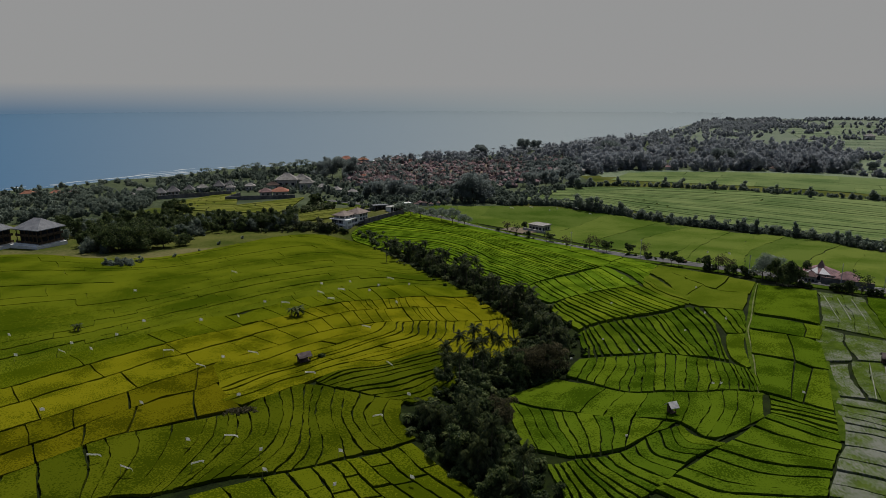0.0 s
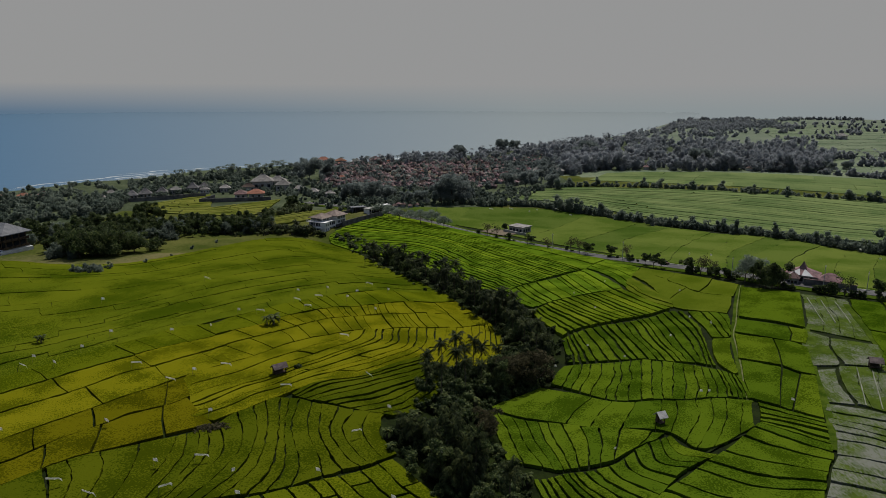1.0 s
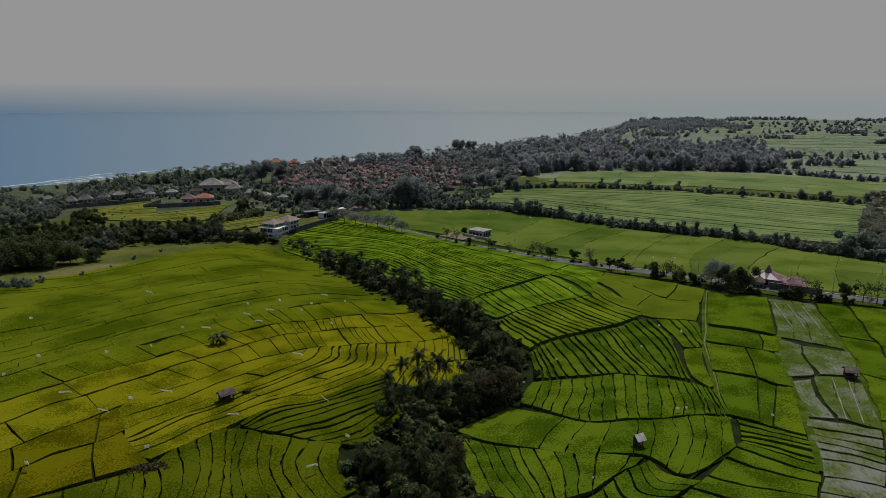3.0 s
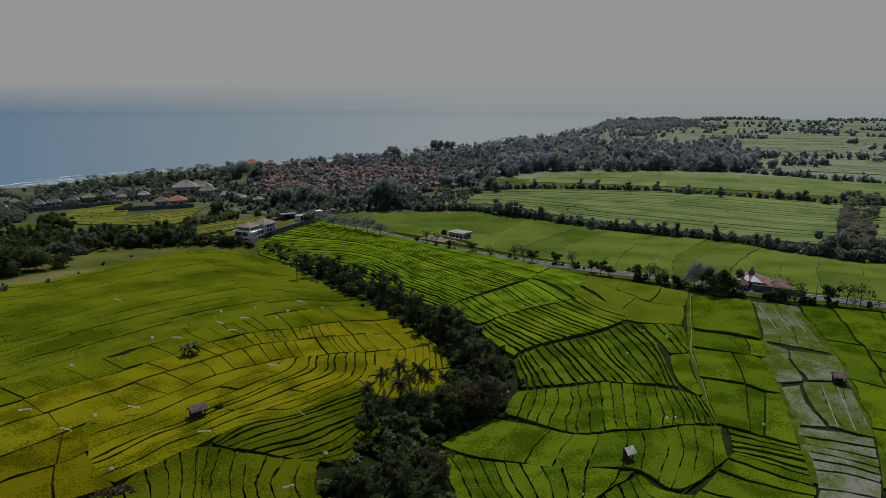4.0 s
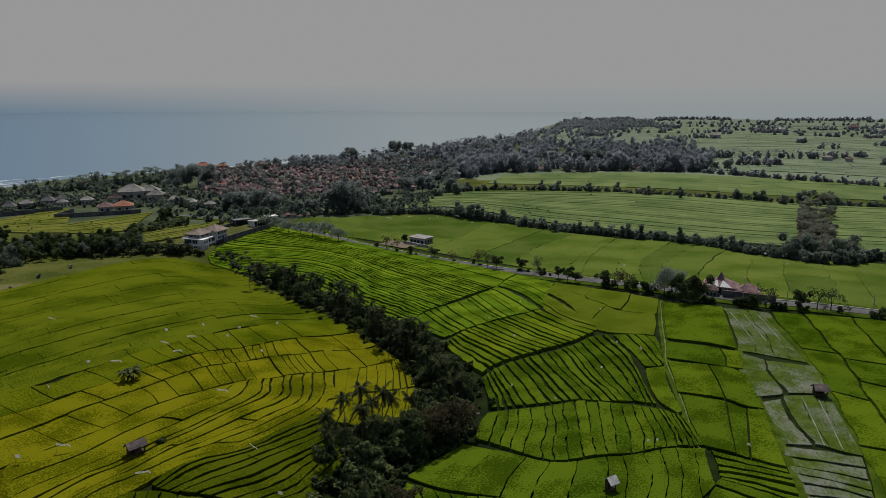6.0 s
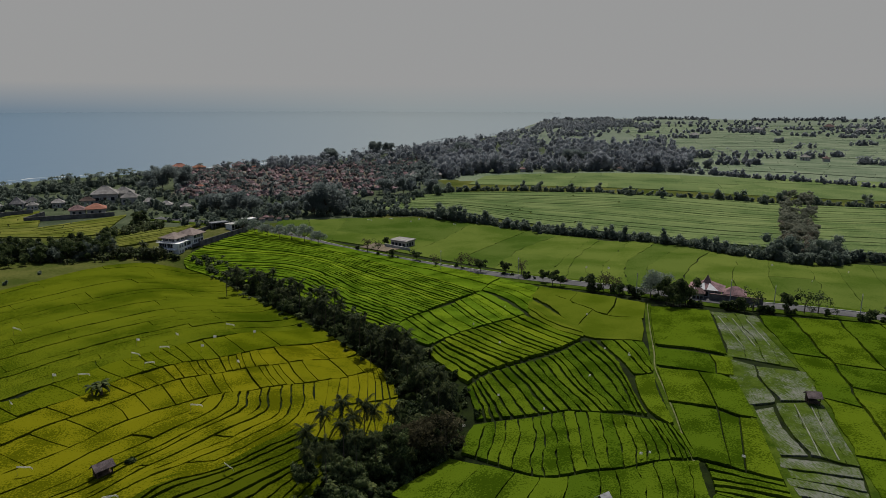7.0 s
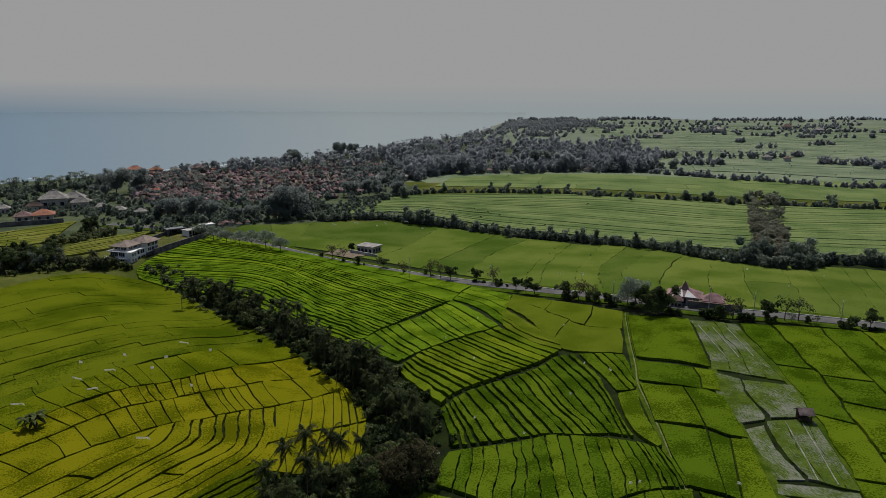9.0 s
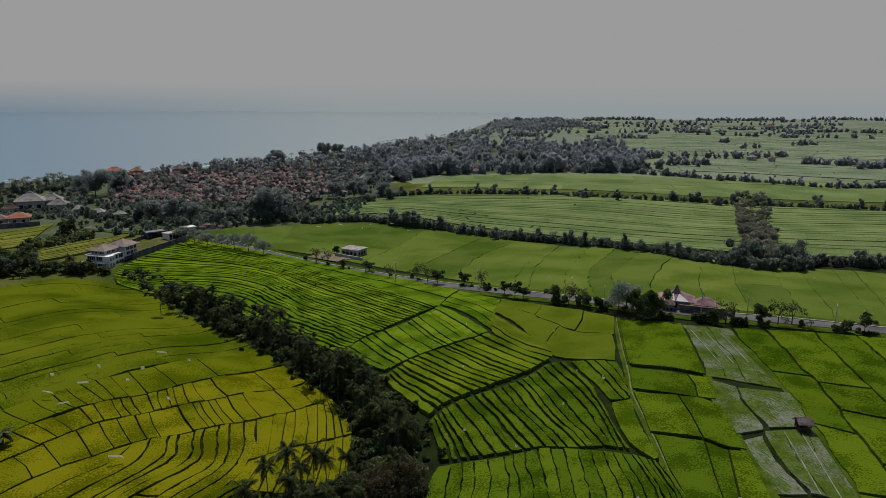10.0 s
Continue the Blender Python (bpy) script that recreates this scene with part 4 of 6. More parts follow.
def broadleaf(seed, tall, radius, count=1900, size=0.36, leaves=None, low=0.3, label="leafy dark green broad-crowned tree", sparse=False):
    root = thing("tree", FAR_AWAY, 0, label, "tree")
    bm = bmesh.new()
    rng = random.Random(seed)
    lobes = lobes_for(seed, radius, tall, tall * low, 15)
    fork = tall * max(0.2, low)
    tube(bm, [(0, 0, -0.6), (0.05, 0, fork * 0.5), (0.1, 0.05, fork)], [0.05 * tall * 0.6, 0.04 * tall * 0.6, 0.03 * tall * 0.6], 7)
    for lobe in lobes[1:7]:
        e = Vector(lobe[:3])
        mid = Vector((0.1, 0.05, fork)).lerp(e, 0.5) + Vector((rng.uniform(-0.3, 0.3), rng.uniform(-0.3, 0.3), -0.1 * tall))
        tube(bm, [(0.1, 0.05, fork), mid, e], [0.02 * tall, 0.013 * tall, 0.006 * tall], 5)
    part("trunk", bm, BARK, root)
    vs, fs = crown_mesh(seed, lobes, count, size, core=not sparse)
    mesh_object("crown", vs, fs, leaves or LEAF, root)
    return root


def shrub(seed, tall, radius, count=500, size=0.32, leaves=None, label="dense dark green leafy shrub"):
    root = thing("bush", FAR_AWAY, 0, label, "bush")
    lobes = lobes_for(seed, radius, tall, 0.2, 6)
    bm = bmesh.new()
    for lobe in lobes[1:4]:
        tube(bm, [(0, 0, -0.4), Vector(lobe[:3]) * 0.5, lobe[:3]], [0.09, 0.06, 0.03], 5)
    part("stem", bm, BARK, root)
    vs, fs = crown_mesh(seed + 50, lobes, count, size)
    mesh_object("foliage", vs, fs, leaves or LEAF, root)
    return root


def frond(rng, base, heading, rise, length, leaflets, wide, vs, fs):
    """One arching feather leaf: a midrib with hanging leaflets on both sides."""
    pts = []
    for i in range(leaflets + 1):
        s = i / leaflets
        out = length * (s - 0.18 * s * s)
        z = length * (rise * s - (0.5 + rise * 0.35) * s * s)
        pts.append(Vector((base[0] + math.cos(heading) * out, base[1] + math.sin(heading) * out, base[2] + z)))
    side = Vector((-math.sin(heading), math.cos(heading), 0))
    for i in range(leaflets):
        s = (i + 0.5) / leaflets
        w = wide * math.sin(math.pi * min(1, 0.12 + s * 0.85)) ** 0.6
        for k in (-1, 1):
            a, b = pts[i], pts[i].lerp(pts[i + 1], 1.05)
            tip = a.lerp(pts[i + 1], 1.2) + side * k * w + Vector((0, 0, -w * rng.uniform(0.5, 1.1)))
            o = len(vs)
            vs += [tuple(a), tuple(b), tuple(tip)]
            fs.append((o, o + 1, o + 2))


def coconut_palm(seed, tall, spread, label="tall slender coconut palm with feathery fronds", fronds=17):
    rng = random.Random(seed)
    root = thing("palm_tree", FAR_AWAY, 0, label, "palm tree")
    lean = rng.uniform(-0.08, 0.08) * tall, rng.uniform(-0.08, 0.08) * tall
    line = [(lean[0] * s * s, lean[1] * s * s, tall * s - 0.5 * (1 - s)) for s in (0, 0.25, 0.5, 0.75, 1)]
    bm = bmesh.new()
    tube(bm, line, [0.16, 0.1, 0.09, 0.085, 0.09], 7)
    part("trunk", bm, BARK, root)
    vs, fs = [], []
    for i in range(fronds):
        frond(rng, line[-1], i * 2.4 + rng.uniform(-0.3, 0.3), rng.uniform(-0.9, 1.8), spread * rng.uniform(0.75, 1.15), 18, spread * 0.24, vs, fs)
    mesh_object("crown", vs, fs, FROND, root)
    return root


def banana_clump(seed, tall, label="clump of broad arching banana leaves"):
    rng = random.Random(seed)
    root = thing("banana_plant", FAR_AWAY, 0, label, "banana plant")
    bm = bmesh.new()
    vs, fs = [], []
    for i in range(5):
        x, y, h = rng.uniform(-0.9, 0.9), rng.uniform(-0.9, 0.9), tall * rng.uniform(0.4, 0.65)
        tube(bm, [(x, y, -0.4), (x * 1.1, y * 1.1, h)], [0.16, 0.1], 6)
        for j in range(7):
            a, L = rng.uniform(0, math.tau), tall * rng.uniform(0.4, 0.6)
            o = len(vs)
            rise = rng.uniform(0.5, 1.3)
            for s in (0, 0.35, 0.7, 1.0):
                out, z, w = L * s * 0.85, L * (rise * s - 0.95 * s * s), 0.33 * math.sin(math.pi * (0.1 + 0.85 * s))
                for k in (-1, 1):
                    vs.append((x * 1.1 + math.cos(a) * out - math.sin(a) * w * k, y * 1.1 + math.sin(a) * out + math.cos(a) * w * k, h + z))
            fs += [(o + 2 * q, o + 2 * q + 1, o + 2 * q + 3, o + 2 * q + 2) for q in range(3)]
    part("stem", bm, BARK, root)
    mesh_object("leaves", vs, fs, PALM_LEAF, root)
    return root


BROAD = [broadleaf(11, 8.0, 3.6, 3200, 0.25, low=0.12), broadleaf(12, 7.0, 3.2, 3000, 0.24, low=0.12), broadleaf(13, 9.0, 4.2, 3400, 0.27, low=0.12), broadleaf(14, 6.2, 3.4, 3000, 0.24, low=0.1)]
DRY = [broadleaf(21, 9.5, 4.6, 2600, 0.26, LEAF_DRY, 0.2, "bare-looking brown tree with fine twigs", True), broadleaf(22, 8.5, 3.6, 1800, 0.28, LEAF_DRY, 0.2, "bare-looking brown tree with fine twigs", True)]
PALE = [broadleaf(23, 9.0, 3.6, 3000, 0.2, LEAF_GREY, 0.12, "pale grey-green tree in a dense row"), broadleaf(24, 8.0, 3.2, 2600, 0.2, LEAF_GREY, 0.12, "pale grey-green tree in a dense row"), broadleaf(25, 8.0, 3.4, 2600, 0.2, LEAF_TWIG, 0.12, "brownish half-bare tree in a dense row")]
DOME = broadleaf(28, 8.5, 6.0, 5600, 0.27, None, 0.03, "wide dense dark green tree with a domed crown")
GREAT_TREE = [broadleaf(26, 16, 10.5, 6400, 0.46, LEAF_HAZE, 0.02, "huge dark spreading tree with a domed crown"), broadleaf(27, 14, 9.5, 5800, 0.46, LEAF_HAZE, 0.02, "huge dark spreading tree with a domed crown")]
SPARSE = [broadleaf(31, 6.0, 2.9, 260, 0.24, LEAF, 0.45, "thin roadside tree with a sparse open crown", True), broadleaf(32, 5.2, 2.6, 240, 0.24, LEAF_DRY, 0.45, "thin roadside tree with a sparse open crown", True)]
ROUND = [broadleaf(41, 7.0, 4.2, 1700, 0.24, LEAF_MID_HAZE, 0.4, "spreading roadside tree with a feathery pale green crown", True), broadleaf(42, 5.2, 2.4, 700, 0.3, LEAF, 0.35, "small roadside tree with a rounded green crown")]
SHRUB = [shrub(51, 2.6, 2.0), shrub(52, 3.4, 2.3), shrub(53, 1.8, 1.6)]
COCONUT = [coconut_palm(61, 8.5, 2.7, fronds=26), coconut_palm(62, 7.2, 2.5, fronds=25), coconut_palm(63, 9.8, 2.8, fronds=27), coconut_palm(64, 4.2, 3.6, "low broad coconut palm with long fronds", 26)]
BANANA = [banana_clump(71, 4.2), banana_clump(72, 3.4)]


def plant(proto, x, y, size=1.0, group="", sink=0.0):
    m = pose(x, y, height(x, y) - sink, 0, 0, random.uniform(0, 360)) @ Matrix.Diagonal((size, size, size * random.uniform(0.88, 1.12), 1))
    ob = copy_thing(proto, m)
    return tagged(ob, group=group) if group else ob


def along(line, gap, jitter):
    out = []
    for (ax, ay), (bx, by) in zip(line, line[1:]):
        n = max(1, round(math.dist((ax, ay), (bx, by)) / gap))
        out += [(ax + (bx - ax) * (i + random.random()) / n + random.uniform(-jitter, jitter), ay + (by - ay) * (i + random.random()) / n + random.uniform(-jitter, jitter)) for i in range(n)]
    return out


VALLEY = "trees along the stream"
for x, y in [(1.2, 140.7), (4.0, 145.5), (7.4, 147.6), (9.0, 146.1), (11.1, 147.9), (13.4, 150.3), (16.3, 150.9)] + [(0.4, 135.8), (3.5, 133.9), (6.8, 140.6), (8.7, 137.8), (12.2, 140.4)]:
    plant(random.choice(COCONUT[:3]), x, y, random.uniform(0.72, 0.9), VALLEY)
for x, y in [(-23, 268), (-20, 274), (-12, 271), (1, 240), (7, 232), (10, 213), (15, 196), (17, 189), (20, 184), (23, 178), (25, 171), (25, 164), (27, 158), (8, 222)]:
    plant(random.choice(COCONUT[:3]), x, y, random.uniform(0.8, 1.05), VALLEY)
for i, (x, y) in enumerate([(21.4, 142.9), (18.2, 141.6), (24.7, 143.5), (11.5, 119.4)]):
    plant(DRY[i % 2], x, y, 0.78, VALLEY)
VALLEY_BED = [[(-42, 327), (-36, 313.5), (-19, 273.4), (-3.4, 237.4), (8.4, 213), (18.3, 187), (21.6, 172), (19.5, 157), (14, 146), (0.7, 132.5), (-5.6, 120), (-6.2, 110.3), (1.6, 104), (5.9, 95)], [(-32, 322), (-22, 306), (1, 262), (13.7, 233), (22.7, 211.8), (30, 186), (33, 168), (33, 156), (27.6, 143), (18, 137.2), (13.1, 131), (12.6, 119), (15.5, 108.2), (17.5, 93.1)]]
for i in range(120):
    s, k = random.random(), random.random()
    x, y = patch(VALLEY_BED, s, 0.1 + 0.6 * k)
    r = random.random()
    if y > 285:
        continue
    if 122 < y < 156 and x < 16:
        plant(random.choice(SHRUB + BANANA), x, y, random.uniform(0.5, 0.8), VALLEY)
        continue
    if y < 165:
        kind = random.choice(BROAD) if r < 0.14 else random.choice(BANANA[:1] + COCONUT[:2] + COCONUT[3:] * 3)
    else:
        kind = random.choice(BROAD[1:2] + BROAD[3:]) if r < 0.4 else random.choice(BANANA + COCONUT)
    plant(kind, x, y, random.uniform(0.75, 1.0) if y < 165 else random.uniform(0.45, 0.75), VALLEY)
for side in VALLEY_BED:
    for x, y in along(side, 5.5, 1.0):
        plant(random.choice(SHRUB + BANANA), x, y, random.uniform(0.35, 0.65), VALLEY)
for i in range(95):
    x, y = patch(VALLEY_BED, random.random() * 0.62, random.uniform(0.1, 0.6))
    if 168 < y < 288:
        r = random.random()
        plant(random.choice(BROAD) if r < 0.35 else random.choice(COCONUT) if r < 0.85 else BANANA[0], x, y, random.uniform(0.42, 0.66) if r < 0.35 else random.uniform(0.6, 0.95), VALLEY)
ROADSIDE = "trees along the road"
for x, y in [(38.2, 298.8), (46.8, 289.4), (63.8, 258.2), (71.5, 253.0), (79.0, 236.4), (80.2, 231.3), (82.3, 229.7), (88.8, 222.5), (129.6, 185.6), (150.3, 173.3)]:
    plant(ROUND[1], x, y, random.uniform(0.75, 1.1), ROADSIDE)
for x, y in [(30.3, 314.7), (34.0, 308.6), (44.7, 285.9), (51.2, 274.5), (59.1, 267.0), (61.5, 262.0), (75.8, 248.5), (91.6, 218.6), (93.3, 217.2), (121.7, 189.3), (133.8, 184.4), (137.3, 183.4)]:
    plant(random.choice(SPARSE), x, y, random.uniform(0.8, 1.1), ROADSIDE)
for x, y in [(-17.8, 365.5), (-12.1, 359.3), (-6.3, 353.3), (-0.9, 349.7), (4.9, 343.8), (10.7, 337.6), (101.1, 207.3), (103.9, 208.0), (-24.3, 374.5)]:
    plant(ROUND[0], x, y, random.uniform(0.85, 1.1), ROADSIDE)
for x, y in [(102.5, 200.8), (103.4, 198.9), (104.8, 197.9), (107.0, 198.6)]:
    plant(random.choice(BROAD), x, y, random.uniform(0.7, 0.9), ROADSIDE)
for x, y in [(88.9, 221.2), (90.4, 218.5), (94.4, 214.2), (97.2, 211.2), (116.7, 192.7), (117.9, 190.8), (119.4, 189.4), (123.1, 187.5), (124.9, 186.5), (144.1, 175.9), (145.5, 174.7), (75.7, 244.2), (26.4, 320.9), (98.1, 209.6), (108.2, 197.8), (110.0, 196.7)]:
    plant(random.choice(SHRUB), x, y, random.uniform(0.6, 1.0), ROADSIDE)
VERGE = [(88.0, 224.5), (100.0, 211.5), (113.5, 197.5), (134.0, 183.5), (155.0, 169.0), (180.0, 152.0)]
for i in range(44):
    x, y = spline(VERGE, random.random())
    plant(random.choice(SHRUB + SHRUB + SPARSE[:1]), x + random.uniform(-0.8, 0.8), y + random.uniform(-0.8, 0.8), random.uniform(0.3, 0.7), ROADSIDE)
for i in range(20):
    x, y = spline([(34, 312), (60, 272), (86, 236)], random.random())
    plant(random.choice(SHRUB), x - 2.4 + random.uniform(-0.5, 0.5), y - 1.6, random.uniform(0.25, 0.5), ROADSIDE)
for x, y in ((-38.8, 172), (-91.7, 161.5)):
    plant(BANANA[0], x, y, 1.1 if x > -50 else 0.65)

VILLAGE = [[(-72, 502), (-30, 478), (10, 471), (45, 478), (85, 520), (130, 592)], [(-95, 648), (-40, 660), (20, 690), (75, 712), (140, 770), (220, 860)]]


# ---- far woods, too many to count ----
class Woods:
    def __init__(self, seed):
        self.rng, self.vs, self.fs = np.random.default_rng(seed), [], []

    def add(self, vs, fs):
        o = len(self.vs)
        self.vs += [tuple(v) for v in vs]
        self.fs += [tuple(o + int(i) for i in f) for f in fs]

    def tree(self, x, y, tall, radius, count=95, fine=0.2):
        z = height(x, y)
        rng = self.rng
        lobes = [(x, y, z + tall * 0.42, radius * 0.8)]
        for i in range(6):
            a, q = rng.uniform(0, math.tau), rng.uniform(0.3, 0.8)
            lobes.append((x + math.cos(a) * radius * q, y + math.sin(a) * radius * q, z + tall * (0.1, 0.2, 0.35, 0.55, 0.75, 0.9)[i], radius * rng.uniform(0.38, 0.6)))
        vs, fs = crown_mesh(int(rng.integers(1 << 30)), lobes, int(count * 1.9), radius * fine * 0.68, core=False, jitter=0.4, spread=(0.72, 1.1))
        self.add(vs, fs)
        for lobe in lobes:
            self.add(*ball(lobe, 0.66, 5, 8))
        self.add([(x - 0.25, y, z - 1), (x + 0.25, y, z - 1), (x + 0.2, y, z + tall * 0.5), (x - 0.2, y, z + tall * 0.5), (x, y - 0.25, z - 1), (x, y + 0.25, z - 1), (x, y + 0.2, z + tall * 0.5)], [(0, 1, 2, 3), (4, 5, 6)])

    def palm(self, x, y, tall):
        z = height(x, y)
        tall *= 0.8
        vs = [(x - 0.14, y, z - 1), (x + 0.14, y, z - 1), (x + 0.1, y, z + tall), (x - 0.1, y, z + tall), (x, y + 0.14, z - 1), (x, y + 0.1, z + tall)]
        fs = [(0, 1, 2, 3), (1, 4, 5, 2), (4, 0, 3, 5)]
        for i in range(17):
            a, up = i * 2.4 + self.rng.uniform(-0.2, 0.2), self.rng.uniform(-0.6, 0.8)
            L = self.rng.uniform(2.0, 3.2)
            o = len(vs)
            ca, sa = math.cos(a), math.sin(a)
            vs += [(x, y, z + tall), (x + ca * L * 0.6 - sa * 0.4, y + sa * L * 0.6 + ca * 0.4, z + tall + up * 0.8), (x + ca * L, y + sa * L, z + tall + up * 0.8 - L * 0.45), (x + ca * L * 0.6 + sa * 0.4, y + sa * L * 0.6 - ca * 0.4, z + tall + up * 0.8)]
            fs.append((o, o + 1, o + 2, o + 3))
        self.add(vs, fs)

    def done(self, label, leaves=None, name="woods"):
        ob = mesh_object(name, self.vs, self.fs, leaves or LEAF_FAR_HAZE, smooth=True)
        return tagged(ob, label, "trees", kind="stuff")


# ---- undergrowth of the stream, hedges and thickets ----
under = Woods(10)
for i in range(230):
    x, y = patch(VALLEY_BED, random.random(), random.uniform(0.04, 0.78))
    under.tree(x, y, random.uniform(1.0, 2.6), random.uniform(0.9, 1.9), 170, 0.15)
for i in range(75):
    x, y = patch([[(-1.0, 135.0), (7.0, 136.0), (15.0, 138.0)], [(1.5, 146.0), (10.0, 149.5), (19.0, 154.0)]], random.random(), random.random())
    under.tree(x, y, random.uniform(0.9, 2.4), random.uniform(0.8, 1.6), 190, 0.14)
for i in range(200):
    x, y = patch(VALLEY_BED, random.random(), random.uniform(0.7, 0.98))
    under.tree(x, y, random.uniform(0.6, 1.4), random.uniform(0.5, 1.2), 120, 0.18)
under.done("dense low undergrowth along the stream", LEAF, "undergrowth")
H1 = [(37.4, 403.2), (52.6, 406.0), (67.1, 402.6), (79.3, 388.3), (87.7, 380.0), (97.3, 371.4), (105.1, 358.8), (114.3, 347.9), (121.4, 336.9), (130.8, 326.0), (140.1, 316.5), (147.4, 304.3), (156.7, 288.4), (162.8, 273.8), (165.4, 259.9), (171.2, 248.4), (174.9, 238.5), (183.7, 232.4), (202.3, 236.2), (219.8, 226.9), (235.9, 212.5)]
hedge = Woods(1)
for x, y in along(H1, 1.5, 1.4):
    r = random.uniform(1.3, 2.6)
    hedge.tree(x, y, r * random.uniform(1.2, 1.9), r, 150, 0.17)
for x, y in along(H1, 9, 2.0):
    if random.random() < 0.3:
        hedge.palm(x, y, random.uniform(4, 6.5))
    else:
        hedge.tree(x, y, random.uniform(4.5, 7.5), random.uniform(2.0, 3.4), 260, 0.12)
for x, y in ((84, 383), (88, 379), (79, 388), (182, 247), (176, 250), (186, 240), (194, 240)):
    hedge.tree(x, y, 8.0, 4.2, 420, 0.1)
for i in range(30):
    x, y = patch([[(173.0, 243.6), (194.2, 238.0)], [(186, 262), (200, 258)]], random.uniform(-0.3, 1.6), random.uniform(-0.06, 0.5))
    hedge.tree(x, y, random.uniform(3, 6.5), random.uniform(2, 3.2), 260, 0.12)
hedge.done("uneven green hedge of bushes and trees between rice fields", LEAF_MID_HAZE, "hedge")
H2 = [(77.2, 475.7), (102.4, 489.0), (119.9, 496.6), (143.7, 494.7), (170.7, 488.8), (202.9, 474.9), (239.5, 447.3), (273.7, 421.4), (296.4, 401.1), (327.6, 383.4), (364.0, 349.8), (378.9, 317.6)]
hedge = Woods(2)
for x, y in along(H2, 2.0, 1.8):
    r = random.uniform(1.3, 2.6)
    hedge.tree(x, y, r * random.uniform(1.1, 1.8), r, 110, 0.19)
for x, y in along(H2, 20, 2.5):
    hedge.tree(x, y, random.uniform(5, 8), random.uniform(2.6, 4.4), 240, 0.13)
hedge.done("far hedge of bushes and scattered trees", LEAF_MID_HAZE, "hedge")
ROWGROVE = [[(176.5, 246.6), (187.6, 242.0)], [(317.5, 421.6), (336.3, 417.0)]]
for i in range(110):
    x, y = patch(ROWGROVE, random.random(), random.random() ** 1.25)
    plant(PALE[2] if random.random() < 0.85 - (y - 246) / 70 else random.choice(PALE[:2]), x, y, random.uniform(0.55, 0.8), "row of pale trees across the field")

THICKET = "trees behind the rice fields"
for i in range(46):
    x, y = patch([[(-76, 330), (-60, 331), (-46, 330)], [(-80, 343), (-66, 343), (-53, 337)]], random.random(), random.random())
    plant(random.choice(BANANA * 2 + SHRUB + COCONUT[3:]), x, y, random.uniform(0.55, 0.85), THICKET)
W1 = [[(-141.2, 260.0), (-125.6, 269.9), (-120.4, 298.0), (-99.1, 320.2), (-76.5, 335.1)], [(-196.0, 335.0), (-168.0, 345.0), (-139.0, 352.0), (-108.0, 347.0), (-78.0, 345.0)]]
for i in range(135):
    x, y = patch(W1, random.random(), random.uniform(0, 1.0))
    plant(random.choice(BROAD), x, y, random.uniform(0.6, 1.0), THICKET)
for x, y, k in ((-134, 267, 1.35), (-125, 272, 1.3), (-117, 277, 1.1), (-129, 277, 1.35), (-141, 274, 0.9), (-110, 283, 0.7), (-152, 284, 0.7), (-146, 296, 0.9)):
    plant(DOME, x, y, k, THICKET)
for i in range(80):
    x, y = patch([[(-86.8, 318.8), (-62.9, 327.3), (-46.4, 327.4)], [(-104.6, 345.0), (-80.0, 342.0), (-62.0, 338.0)]], random.random(), random.random())
    plant(random.choice(BANANA * 2 + SHRUB[:2] + COCONUT[3:]), x, y, random.uniform(0.6, 0.95), THICKET)
for i in range(90):
    x, y = patch([[(-90, 372), (-76, 376), (-64, 385)], [(-84, 400), (-72, 402), (-64, 404)]], random.random(), random.random())
    plant(random.choice(BANANA * 3 + SHRUB), x, y, random.uniform(0.6, 0.9), THICKET)
for x, y, s in ((-141, 358, 1.2), (-136, 357, 1.0), (-144, 354, 1.1), (-78, 402, 0.9), (-75, 404, 0.8)):
    plant(BROAD[0], x, y, s, THICKET)
thicket = Woods(3)
for x, y in along([(-119.1, 237.3), (-112.7, 250.9), (-102.9, 264.8), (-94.9, 289.7), (-85.2, 304.2)], 15, 2.8):
    r = random.uniform(0.5, 1.0)
    thicket.tree(x, y, r * random.uniform(1.0, 1.7), r, 90, 0.22)
for i in range(14):
    thicket.tree(random.gauss(-117, 3.5), random.gauss(238, 2.5), random.uniform(1.2, 2.6), random.uniform(1.0, 1.9), 160, 0.16)
for grid, count, low, high in (([[(-237.5, 331.5), (-208.5, 350.8), (-180.6, 372.3), (-174.6, 395.0)], [(-306.4, 432.0), (-247.7, 434.4), (-205.6, 440.8), (-190.2, 450.8)]], 300, 2.6, 5.6),
                               ([[(-58.3, 384.2), (-30.7, 396.3), (0.6, 403.4)], [(-67.0, 418.6), (-33.2, 424.2), (-5.1, 432.9)]], 60, 1.6, 4.2),
                               ([[(-79.8, 418.4), (-41.4, 410.7), (-8.2, 408.5), (35.1, 403.9)], [(-91.2, 475.6), (-47.7, 455.1), (-9.2, 452.8), (39.9, 451.5)]], 190, 1.8, 4.6),
                               ([[(30.0, 412.0), (55.0, 412.0)], [(60.0, 478.0), (84.0, 470.0)]], 70, 2.0, 4.6),
                               ([[(-87.8, 452.8), (-48.7, 440.9), (-5.1, 432.9), (42.3, 420.5)], [(-99.3, 530.7), (-66.3, 490.3), (-12.8, 470.2), (36.0, 468.4)]], 110, 3.0, 6.0)):
    for i in range(count):
        x, y = patch(grid, random.uniform(-0.03, 1.03), random.random())
        tall = random.uniform(low, high)
        thicket.tree(x, y, tall, tall * random.uniform(0.45, 0.68), 190, 0.13)
